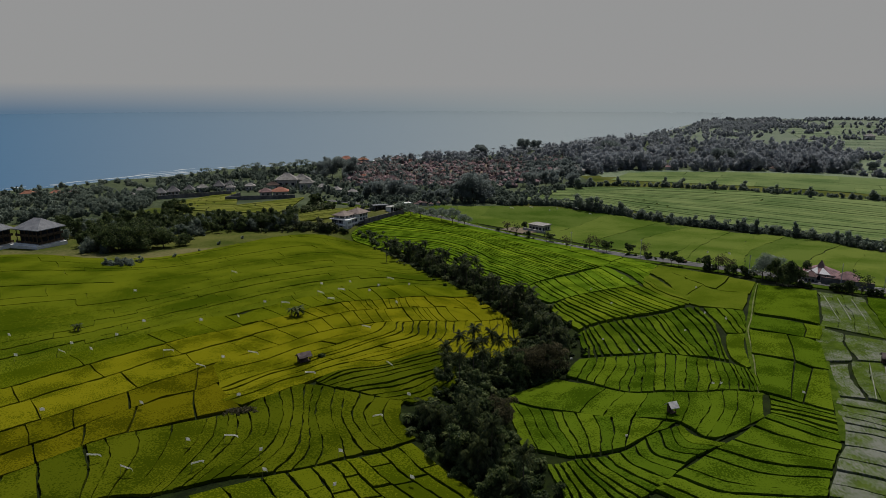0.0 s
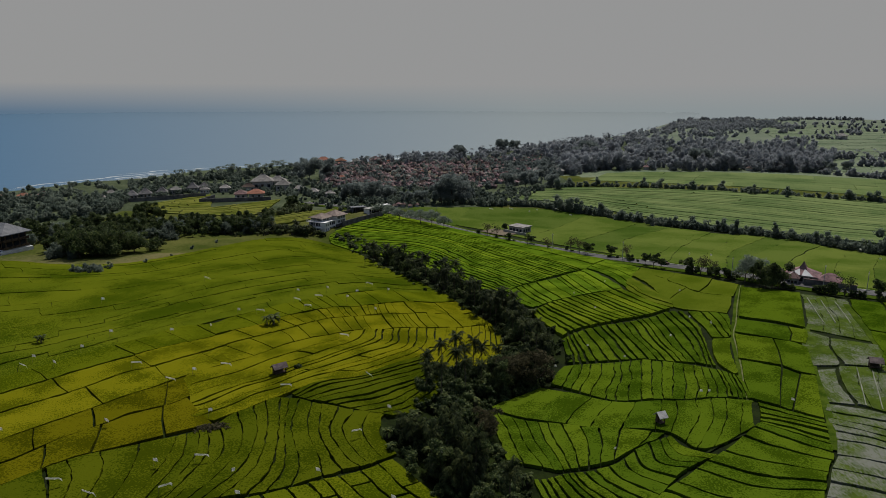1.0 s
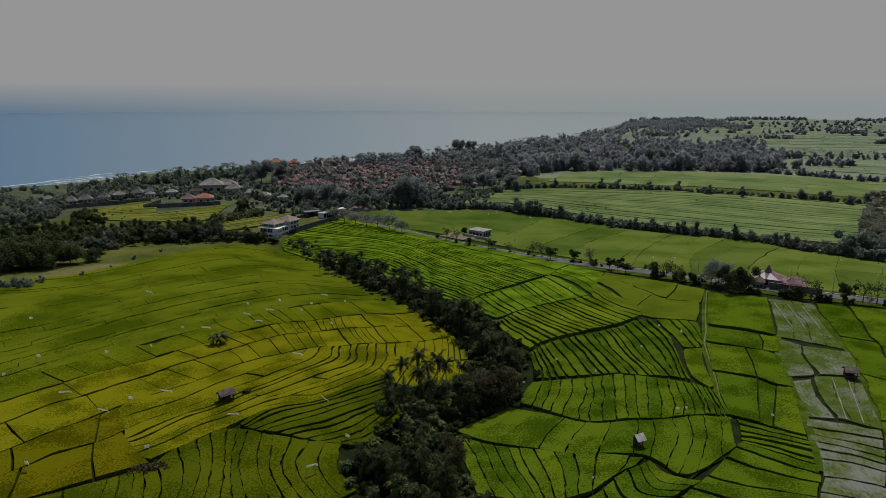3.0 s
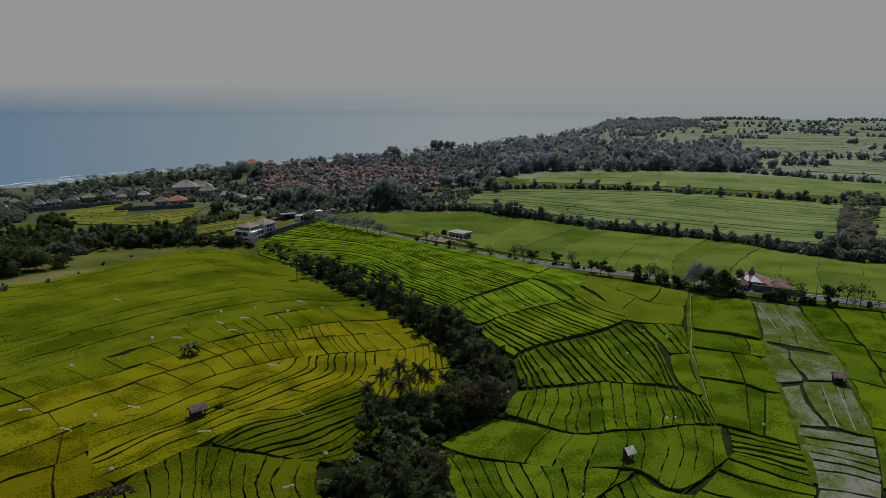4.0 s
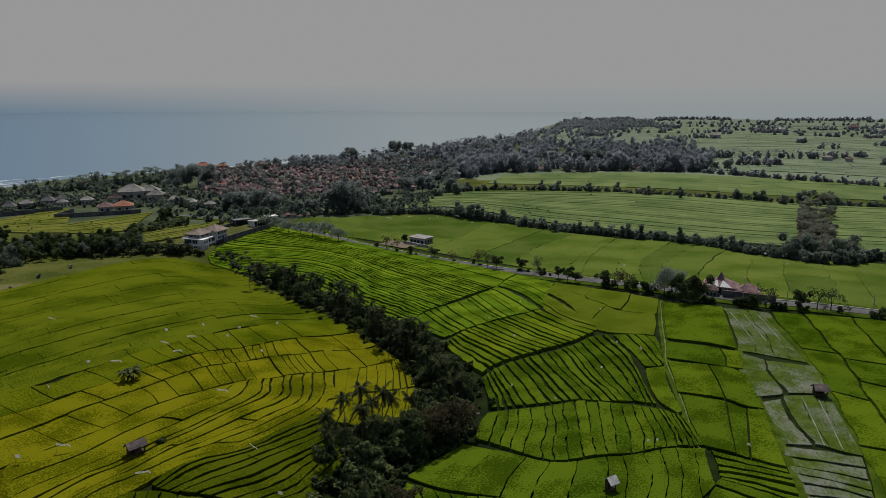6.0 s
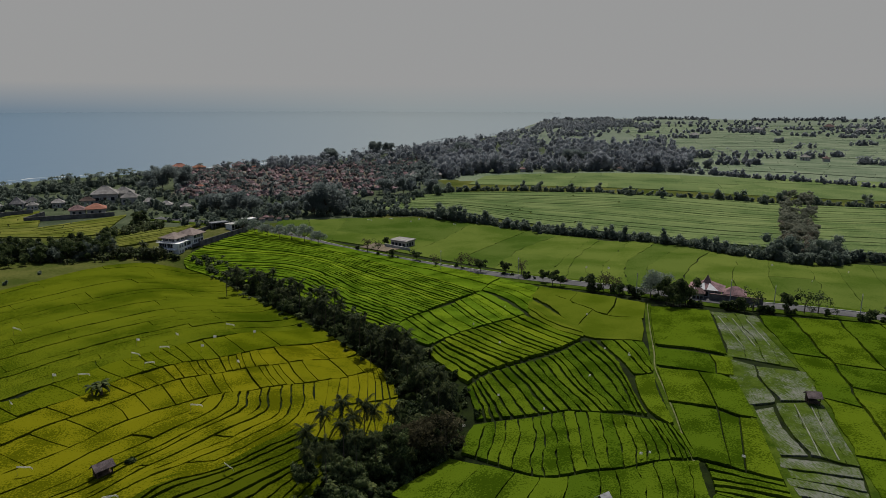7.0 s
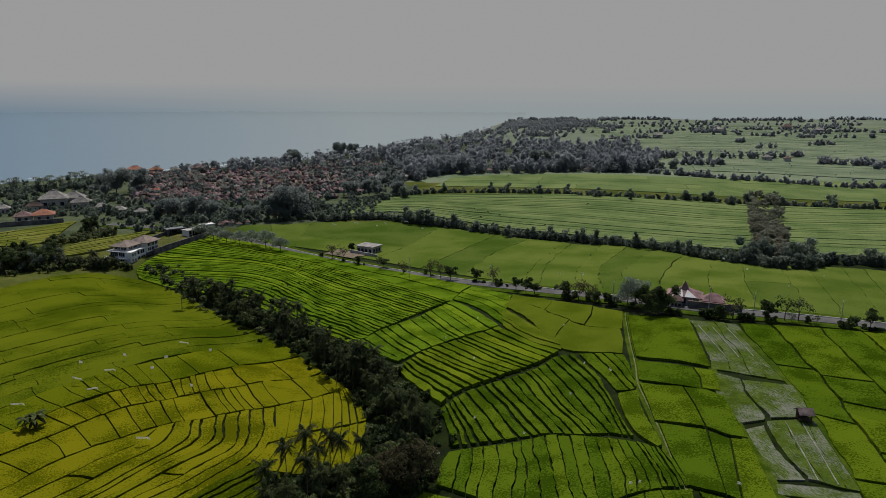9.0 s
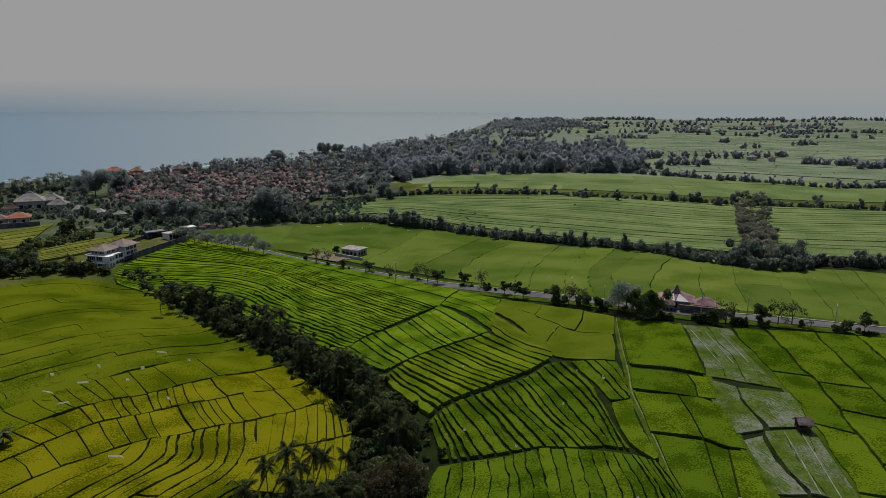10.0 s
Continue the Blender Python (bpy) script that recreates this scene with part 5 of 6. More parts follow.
for i in range(120):
    x, y = patch(W1, random.uniform(-0.03, 1.03), random.random())
    tall = random.uniform(3.0, 6.0)
    thicket.tree(x, y, tall, tall * random.uniform(0.5, 0.7), 420, 0.085)
for i in range(40):
    x, y = patch([[(-237.5, 331.5), (-208.5, 350.8), (-180.6, 372.3)], [(-306.4, 432.0), (-247.7, 434.4), (-205.6, 440.8)]], random.random(), random.random())
    thicket.palm(x, y, random.uniform(5, 8))
thicket.done("dense thicket of dark green trees and bushes", LEAF_MID_HAZE, "thicket")
GREAT = "great old trees before the village"
for k, x, y, s in ((0, -88, 540, 1.0), (1, -74, 548, 0.95), (0, -99, 552, 0.7), (1, -48, 436, 0.62), (0, -40, 432, 0.66), (1, -31, 428, 0.72), (0, -22, 426, 0.6), (1, 12, 414, 0.85), (0, 19, 418, 0.95), (1, 26, 423, 0.7), (0, 0, 414, 0.5), (1, -9, 418, 0.45), (0, 63, 488, 0.62), (1, 74, 486, 0.66), (0, 93, 488, 0.5), (1, 82, 492, 0.5),
                   (0, 92, 775, 0.85), (1, 106, 782, 0.9), (0, 40, 728, 0.75), (1, 158, 690, 0.95), (0, 172, 700, 1.0), (1, 184, 694, 0.8), (0, 260, 640, 0.9), (1, 275, 652, 0.95), (0, 352, 590, 0.55), (1, 362, 592, 0.5), (0, 372, 588, 0.5)):
    plant(GREAT_TREE[k], x, y, s, GREAT)


# ---- far woods ----
wood = Woods(5)
for i in range(620):
    x, y = patch([[(118, 556), (160, 600), (232, 596), (301, 588), (345, 580)], [(130, 760), (220, 860), (330, 930), (420, 860), (470, 760)]], random.random(), random.random() ** 1.6)
    tall = random.choice((6, 8, 10, 13)) * random.uniform(0.85, 1.15)
    wood.tree(x, y, tall, tall * random.uniform(0.42, 0.58), 230, 0.1)
for i in range(110):
    x, y = patch([[(150, 640), (232, 640), (340, 620)], [(220, 900), (330, 950), (480, 800)]], random.random(), random.random())
    wood.palm(x, y, random.uniform(9, 14))
wood.done("dense woods beyond the fields, foliage paled for haze")

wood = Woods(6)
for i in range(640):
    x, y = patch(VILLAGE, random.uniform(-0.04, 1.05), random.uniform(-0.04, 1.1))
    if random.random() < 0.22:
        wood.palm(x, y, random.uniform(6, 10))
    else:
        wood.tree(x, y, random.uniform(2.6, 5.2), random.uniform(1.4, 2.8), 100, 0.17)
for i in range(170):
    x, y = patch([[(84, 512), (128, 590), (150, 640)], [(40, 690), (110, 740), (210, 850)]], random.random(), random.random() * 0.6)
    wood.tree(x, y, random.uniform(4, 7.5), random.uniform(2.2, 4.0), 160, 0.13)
wood.done("garden trees and palms among village roofs", LEAF_HAZE)

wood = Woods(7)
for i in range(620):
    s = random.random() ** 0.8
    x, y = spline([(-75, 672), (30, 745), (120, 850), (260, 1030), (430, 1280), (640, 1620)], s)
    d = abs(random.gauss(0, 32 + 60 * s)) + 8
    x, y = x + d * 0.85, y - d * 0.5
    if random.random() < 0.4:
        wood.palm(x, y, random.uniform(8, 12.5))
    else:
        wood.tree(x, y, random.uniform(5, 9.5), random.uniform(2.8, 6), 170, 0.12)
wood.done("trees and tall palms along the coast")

wood = Woods(8)
for i in range(110):
    x, y = spline([(-186, 520), (-169, 550), (-154, 567), (-136, 580), (-122, 604)], random.random())
    x, y = x + random.gauss(3, 4), y + random.gauss(-4, 6)
    if i % 2:
        wood.palm(x, y, random.uniform(8, 12))
    else:
        wood.tree(x, y, random.uniform(2.0, 4.2), random.uniform(1.8, 3.2), 120, 0.15)
for i in range(210):
    x, y = patch([[(-191.0, 462.0), (-141.9, 474.7), (-88.4, 470.1)], [(-212.6, 505.8), (-160.4, 558.3), (-104.8, 590.0)]], random.uniform(-0.1, 1.1), random.uniform(0, 1.1))
    wood.tree(x, y, random.uniform(2.2, 4.8), random.uniform(1.6, 2.9), 130, 0.15)
for i in range(150):
    x, y = patch([[(-200.0, 430.0), (-172.0, 446.0), (-146.0, 468.0), (-122.0, 452.0), (-92.0, 452.0)], [(-205.0, 462.0), (-180.0, 476.0), (-150.0, 492.0), (-120.0, 505.0), (-84.0, 500.0)]], random.random(), random.random())
    wood.tree(x, y, random.uniform(1.4, 3.4), random.uniform(1.2, 2.2), 130, 0.15)
for i in range(90):
    x, y = patch([[(-283.8, 399.0), (-254.6, 408.0), (-225.7, 428.0)], [(-307.5, 434.5), (-277.5, 447.0), (-235.1, 468.8)]], random.uniform(-0.1, 1.1), random.uniform(-0.3, 1.1))
    wood.tree(x, y, random.uniform(2.2, 4.6), random.uniform(1.8, 3.2), 130, 0.15)
for i in range(220):
    x, y = spline([(-470, 380), (-330, 470), (-225, 570), (-150, 650), (-95, 680)], random.random())
    d = 26 + random.random() ** 1.4 * 60
    wood.tree(x + d * 0.7, y - d * 0.7, random.uniform(1.6, 3.6), random.uniform(1.6, 2.8), 110, 0.16)
wood.done("low coastal trees and slender palms above the beach", LEAF_MID_HAZE)


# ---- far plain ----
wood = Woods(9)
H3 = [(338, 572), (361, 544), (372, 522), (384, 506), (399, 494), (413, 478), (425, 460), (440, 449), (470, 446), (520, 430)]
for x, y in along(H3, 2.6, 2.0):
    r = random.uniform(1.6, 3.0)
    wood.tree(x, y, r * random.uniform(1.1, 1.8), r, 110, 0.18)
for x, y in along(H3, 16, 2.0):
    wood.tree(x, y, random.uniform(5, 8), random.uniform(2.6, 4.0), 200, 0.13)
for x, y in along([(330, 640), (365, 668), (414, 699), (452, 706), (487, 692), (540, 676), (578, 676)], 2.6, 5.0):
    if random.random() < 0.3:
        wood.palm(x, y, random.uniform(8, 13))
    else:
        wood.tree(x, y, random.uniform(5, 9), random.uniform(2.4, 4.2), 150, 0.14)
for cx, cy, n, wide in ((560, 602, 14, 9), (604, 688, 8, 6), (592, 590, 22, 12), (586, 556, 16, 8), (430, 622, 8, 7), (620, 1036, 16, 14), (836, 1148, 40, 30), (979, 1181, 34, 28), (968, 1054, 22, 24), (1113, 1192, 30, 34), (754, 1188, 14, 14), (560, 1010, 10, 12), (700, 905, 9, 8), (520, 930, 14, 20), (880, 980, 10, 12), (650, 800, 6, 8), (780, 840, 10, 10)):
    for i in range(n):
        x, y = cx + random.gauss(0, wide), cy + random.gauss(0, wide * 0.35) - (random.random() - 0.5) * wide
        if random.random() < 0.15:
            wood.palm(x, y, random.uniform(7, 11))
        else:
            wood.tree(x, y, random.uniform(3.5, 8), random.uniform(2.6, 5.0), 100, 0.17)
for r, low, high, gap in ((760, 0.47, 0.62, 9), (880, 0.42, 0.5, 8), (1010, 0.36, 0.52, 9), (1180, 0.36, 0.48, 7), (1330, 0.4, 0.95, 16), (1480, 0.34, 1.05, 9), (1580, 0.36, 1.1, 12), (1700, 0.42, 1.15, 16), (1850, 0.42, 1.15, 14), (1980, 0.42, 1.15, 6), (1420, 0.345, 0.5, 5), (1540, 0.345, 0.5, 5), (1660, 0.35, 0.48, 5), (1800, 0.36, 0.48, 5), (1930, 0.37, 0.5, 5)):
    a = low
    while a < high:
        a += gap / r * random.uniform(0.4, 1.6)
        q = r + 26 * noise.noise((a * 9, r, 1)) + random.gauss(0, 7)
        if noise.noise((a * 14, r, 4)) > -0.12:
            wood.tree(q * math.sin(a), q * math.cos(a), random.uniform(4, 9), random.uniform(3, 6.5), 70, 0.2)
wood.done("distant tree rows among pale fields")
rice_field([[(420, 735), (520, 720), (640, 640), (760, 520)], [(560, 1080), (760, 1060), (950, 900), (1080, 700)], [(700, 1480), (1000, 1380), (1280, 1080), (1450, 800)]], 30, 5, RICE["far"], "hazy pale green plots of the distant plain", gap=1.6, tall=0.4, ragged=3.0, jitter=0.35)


# ---- village ----
def small_house(w, d, h, roof, rise, label):
    root = thing("house", FAR_AWAY, 0, label, "house")
    part("wall", boxes((-w / 2, w / 2, -d / 2, d / 2, -1.5, h)), PLASTER, root)
    part("roof", hip_roof(bmesh.new(), -w / 2 - 0.7, w / 2 + 0.7, -d / 2 - 0.7, d / 2 + 0.7, h, rise, 0.18, flare=0.06), roof, root)
    part("door", boxes((-0.5, 0.5, -d / 2 - 0.06, -d / 2 + 0.04, 0, 2.1)), DARKWOOD, root)
    for x in (-w * 0.32, w * 0.32):
        part("window", boxes((x - 0.6, x + 0.6, -d / 2 - 0.05, -d / 2 + 0.04, 0.9, 2.1)), GLASS, root)
    part("ridge_cap", boxes((-max(0.3, (w - d) / 2), max(0.3, (w - d) / 2), -0.14, 0.14, h + rise - 0.08, h + rise + 0.16)), roof, root)
    return root


HOUSES = [small_house(8.5, 6.0, 3.2, TILE_RED, 2.4, "plastered house with a red-brown tiled hip roof"), small_house(6.0, 5.2, 3.0, TILE_RED, 2.4, "small house with a red-brown tiled hip roof"),
          small_house(10.0, 6.5, 3.6, TILE_ORANGE, 2.2, "plastered house with an orange tiled hip roof"), small_house(8.0, 6.5, 3.4, TILE_GREY, 2.6, "plastered house with a grey tiled hip roof"),
          small_house(5.0, 4.8, 3.6, TILE_RED, 2.8, "small pavilion with a steep red-brown tiled roof"), small_house(7.0, 6.2, 2.6, THATCH_DARK, 3.6, "seaside bungalow with a steep dark thatched roof")]
for j in range(17):
    for i in range(21):
        if random.random() < 0.14 + 0.5 * sstep(13, 20, i):
            continue
        x, y = patch(VILLAGE, (i + 0.5 + random.uniform(-0.42, 0.42)) / 21, ((j + 0.5 + random.uniform(-0.42, 0.42)) / 17))
        proto = HOUSES[random.choices(range(5), (6, 5, 0.5, 1.4, 4))[0]]
        ob = copy_thing(proto, pose(x, y, height(x, y) + 0.2, 0, 0, -18 + random.choice((0, 90, 180, 270)) + random.gauss(0, 9)) @ Matrix.Scale(random.uniform(0.36, 0.58), 4))
        tagged(ob, group="village houses")


def crowded_roofs(count):
    """The many small roofs between the village houses, too small to pick apart."""
    bm = bmesh.new()
    for i in range(count):
        x, y = patch(VILLAGE, random.random() ** 1.25 if i % 2 else random.uniform(0, 0.8), random.uniform(-0.02, 1.0))
        m = pose(x, y, height(x, y), 0, 0, -18 + random.choice((0, 90)) + random.gauss(0, 8))
        old = len(bm.verts)
        w, d, h = random.uniform(1.2, 2.8), random.uniform(1.0, 1.9), random.uniform(1.6, 2.8)
        box(bm, -w * 0.8, w * 0.8, -d * 0.8, d * 0.8, -1, h)
        hip_roof(bm, -w, w, -d, d, h, random.uniform(0.9, 1.7), 0.15)
        bm.verts.ensure_lookup_table()
        bmesh.ops.transform(bm, matrix=m, verts=bm.verts[old:])
    me = bpy.data.meshes.new("roof_cluster")
    bm.to_mesh(me)
    bm.free()
    me.materials.append(TILE_MIX)
    tagged(new("roof_cluster", me), "crowd of small red-brown roofs in the village", "roofs", kind="stuff")


crowded_roofs(700)
for x, y, k, turn, s in ((-185, 441, 5, 20, 0.9), (-179, 447, 5, 20, 1.0), (-172, 457, 5, 15, 0.9), (-192, 434, 5, 25, 0.8), (-158, 476, 5, 10, 1.0), (-152, 482, 5, 40, 0.9), (-166, 466, 3, 30, 0.8), (-148, 470, 3, 12, 0.7), (-136, 476, 3, 15, 0.8), (-203, 452, 3, 40, 0.7), (-198, 428, 3, 10, 0.7),
                         (-113, 490, 3, 8, 1.7), (-104, 497, 3, 8, 1.4), (-97, 482, 3, 5, 1.2), (-121, 480, 0, 15, 0.9), (-84, 470, 3, 20, 0.8), (-72, 455, 3, 0, 0.8), (-60, 447, 3, 15, 0.7), (-265, 430, 2, 20, 0.8), (-240, 440, 0, 12, 0.8), (-285, 425, 0, 40, 0.9), (-250, 436, 2, 30, 0.7),
                         (-77, 655, 2, 15, 1.0), (-62, 660, 3, 15, 0.9), (-45, 668, 0, 20, 1.2), (-92, 648, 2, 15, 1.3), (-30, 664, 2, 60, 0.8)):
    tagged(copy_thing(HOUSES[k], pose(x, y, height(x, y) + 0.3, 0, 0, turn) @ Matrix.Scale(s, 4)), group="houses above the beach")
for x, y, k, s in ((151, 628, 3, 1.1), (137, 622, 3, 0.9), (96, 565, 3, 1.1), (90, 578, 0, 0.9), (115, 570, 3, 0.9), (128, 600, 0, 0.8), (348, 626, 0, 1.2), (338, 622, 4, 1.0), (358, 628, 4, 1.0), (240, 600, 3, 0.7), (200, 604, 0, 0.7), (290, 596, 0, 0.7), (532, 655, 3, 1.0), (545, 640, 0, 1.0), (430, 626, 0, 0.8), (612, 700, 3, 0.9), (980, 1050, 3, 2.0), (840, 1140, 3, 1.8), (1010, 1160, 0, 2.0), (640, 1030, 3, 1.6)):
    tagged(copy_thing(HOUSES[k], pose(x, y, height(x, y) + 0.4, 0, 0, random.uniform(0, 360)) @ Matrix.Scale(s, 4)), group="farmhouses among far trees")


# ---- white three-storey villa by the terraces ----
def pane(root, x0, x1, y0, y1, z0, z1, bars=2):
    """A window on a wall that faces -x (x0 == x1) or -y (y0 == y1): dark glass with white bars proud of it."""
    side = x0 == x1
    glass = (x0 - 0.03, x0 + 0.05, y0, y1, z0, z1) if side else (x0, x1, y0 - 0.03, y0 + 0.05, z0, z1)
    w = part("window", boxes(glass), GLASS, root)
    a, b = (y0, y1) if side else (x0, x1)
    rows = [(a - 0.08, b + 0.08, z1, z1 + 0.12), (a - 0.08, b + 0.08, z0 - 0.12, z0)] + [(a + (b - a) * k / bars - 0.05, a + (b - a) * k / bars + 0.05, z0, z1) for k in range(bars + 1)]
    part("frame", boxes(*[(x0 - 0.1, x0 - 0.031, p, q, u, v) if side else (p, q, y0 - 0.1, y0 - 0.031, u, v) for p, q, u, v in rows]), WHITE, w)


def railing(root, x0, x1, y0, y1, z):
    n = max(3, int(max(x1 - x0, y1 - y0) / 1.1))
    bars = [(x0 + (x1 - x0) * k / n - 0.04, x0 + (x1 - x0) * k / n + 0.04, y0 + (y1 - y0) * k / n - 0.04, y0 + (y1 - y0) * k / n + 0.04, z, z + 0.8) for k in range(n + 1)]
    part("railing", boxes((x0 - 0.05, x1 + 0.05, y0 - 0.05, y1 + 0.05, z + 0.8, z + 0.9), *bars), STEEL, root)


def big_villa():
    root = thing("villa", (-48.0, 345.0, height(-48, 345) - 0.6), 59, "white three-storey villa with brown hip roofs and terraces", "villa")
    part("ground_floor", boxes((-10, 3, -4.4, 6.5, -2.5, 1.6)), WHITE, root)
    part("terrace_slab", boxes((-11.2, 3.2, -4.8, 7.2, 1.6, 1.9)), WHITE, root)
    part("first_floor", boxes((-8.4, 3, -4.2, 6.2, 1.9, 4.2)), WHITE, root)
    part("upper_slab", boxes((-9.6, 3.2, -4.6, 6.8, 4.2, 4.5)), WHITE, root)
    part("corner_tower", boxes((-9.8, -5.6, -5.9, -2.9, -2.5, 4.6)), WHITE, root, "plain white corner block")
    part("top_floor", boxes((-6.6, 0.6, -1.6, 5.4, 4.5, 6.3)), WHITE, root)
    part("rear_wing", boxes((1.6, 10.0, -5.2, 4.0, -1.5, 2.0)), STONE, root, "dark stone lower wing")
    part("rear_upper_floor", boxes((1.9, 9.7, -4.9, 3.7, 2.0, 6.6)), WHITE, root)
    part("roof", hip_roof(bmesh.new(), -8.2, 2.0, -3.0, 6.8, 6.3, 2.1, 0.22, ridge=1.6), TILE_BROWN, root, "brown tiled hip roof")
    part("roof", hip_roof(bmesh.new(), 0.9, 10.8, -6.1, 4.9, 6.6, 2.5, 0.22, ridge=1.2), TILE_BROWN, root, "brown tiled hip roof")
    for y0, y1, z0, z1, x in ((-2.6, 1.6, -1.6, 1.2, -10), (2.0, 6.2, -1.6, 1.2, -10), (-2.6, 1.4, 2.1, 3.9, -8.4), (1.9, 5.9, 2.1, 3.9, -8.4), (-1.2, 1.7, 4.7, 6.1, -6.6), (2.1, 5.0, 4.7, 6.1, -6.6)):
        pane(root, x, x, y0, y1, z0, z1, 4)
    for x0, x1, y, z0, z1 in ((-9.0, -8.0, -5.9, 0.2, 1.4), (-7.4, -6.4, -5.9, 0.2, 1.4), (-9.0, -8.0, -5.9, 2.6, 3.8), (-7.4, -6.4, -5.9, 2.6, 3.8), (-4.8, -2.2, -4.4, -1.4, 1.2), (-1.6, 1.0, -4.4, -1.4, 1.2), (-4.8, -2.2, -4.2, 2.2, 3.9), (-1.6, 1.0, -4.2, 2.2, 3.9),
                              (2.6, 4.6, -4.9, 2.6, 4.0), (5.2, 7.0, -4.9, 2.6, 4.0), (7.6, 9.2, -4.9, 2.6, 4.0), (2.6, 4.6, -4.9, 4.7, 6.1), (5.2, 7.0, -4.9, 4.7, 6.1), (7.6, 9.2, -4.9, 4.7, 6.1), (-5.6, -3.4, -1.6, 4.8, 6.0), (-2.6, -0.4, -1.6, 4.8, 6.0)):
        pane(root, x0, x1, y, y, z0, z1)
    railing(root, -11.1, -11.1, -2.6, 7.1, 1.9)
    railing(root, -9.5, -9.5, -2.6, 6.7, 4.5)
    for y in (-1.0, 3.0, 6.9):
        part("column", boxes((-11.1, -10.8, y - 0.15, y + 0.15, -2.5, 1.6)), WHITE, root)
    root.scale = (0.92, 0.92, 0.92)


big_villa()
for a, b, tall in (((-40.5, 345.0), (-22, 376), 2.4), ((-52, 362), (-38, 392), 1.6), ((-36, 392), (-20, 380), 1.8)):
    d = math.dist(a, b)
    w = thing("garden_wall", (*a, height(*a)), math.degrees(math.atan2(b[1] - a[1], b[0] - a[0])), "long dark stone garden wall above the terraces", "wall", "garden walls")
    part("panel", boxes((0, d, -0.15, 0.15, -2.0, tall)), STONE, w)
    part("coping", boxes((-0.1, d + 0.1, -0.22, 0.22, tall, tall + 0.12)), STONE, w)
    for k in range(int(d / 4) + 1):
        part("pier", boxes((k * 4 - 0.2, k * 4 + 0.2, -0.26, 0.26, -2.0, tall + 0.02)), STONE, w)


def sheet(name, corners, lift, material, label, category):
    """A thin slab of ground cover that follows the land."""
    vs, n = [], 8
    for j in range(n + 1):
        for i in range(n + 1):
            x, y = patch(corners, i / n, j / n)
            vs.append((x, y, height(x, y) + lift))
    ob = mesh_object(name, vs, [(j * (n + 1) + i, j * (n + 1) + i + 1, (j + 1) * (n + 1) + i + 1, (j + 1) * (n + 1) + i) for j in range(n) for i in range(n)], material)
    return tagged(ob, label, category, kind="structure")


sheet("lawn", [[(-38, 352), (-27, 370)], [(-46, 366), (-34, 386)]], 0.5, DRYGRASS, "dry yellowish lawn behind the garden wall", "lawn")


def carport(x, y, turn, w, d, h, wall, roof, label):
    root = thing("outbuilding", (x, y, height(x, y) + 0.3), turn, label, "outbuilding", "outbuildings beside the villa")
    part("wall", boxes((-w / 2, w / 2, d / 2 - 0.2, d / 2, -1, h), (-w / 2, -w / 2 + 0.2, -d / 2, d / 2 - 0.2, -1, h), (w / 2 - 0.2, w / 2, -d / 2, d / 2 - 0.2, -1, h)), wall, root)
    part("roof", boxes((-w / 2 - 0.4, w / 2 + 0.4, -d / 2 - 0.4, d / 2 + 0.4, h, h + 0.22), (-w / 2 - 0.4, w / 2 + 0.4, -d / 2 - 0.4, -d / 2 - 0.25, h + 0.22, h + 0.45)), roof, root, "flat pale roof with a raised edge")
    for k in (-1, 1):
        part("post", boxes((k * w * 0.3 - 0.1, k * w * 0.3 + 0.1, -d / 2, -d / 2 + 0.2, -1, h)), wall, root)
    part("door", boxes((-w * 0.2, w * 0.2, d / 2 - 0.26, d / 2 - 0.2, 0, h - 0.5)), GLASS, root)


carport(-27.5, 382, 40, 9, 5, 2.8, WHITE, CONCRETE, "open white carport with a flat concrete roof")
carport(-36.5, 388, 25, 8, 4.5, 2.4, STONE, TILE_SLATE, "low dark outbuilding with a flat slate roof")
carport(-22.0, 394, 30, 6, 4, 2.6, PLASTER, WHITE, "small pale outbuilding with a flat white roof")
for x, y, s in ((-20, 403, 0.5), (-16, 401, 0.42), (-11, 404, 0.5), (-7, 401, 0.38), (-14, 406, 0.45), (-3, 404, 0.42)):
    tagged(copy_thing(HOUSES[1], pose(x, y, height(x, y) + 0.2, 0, 0, random.uniform(0, 90)) @ Matrix.Scale(s, 4)), group="houses at the bend of the road")


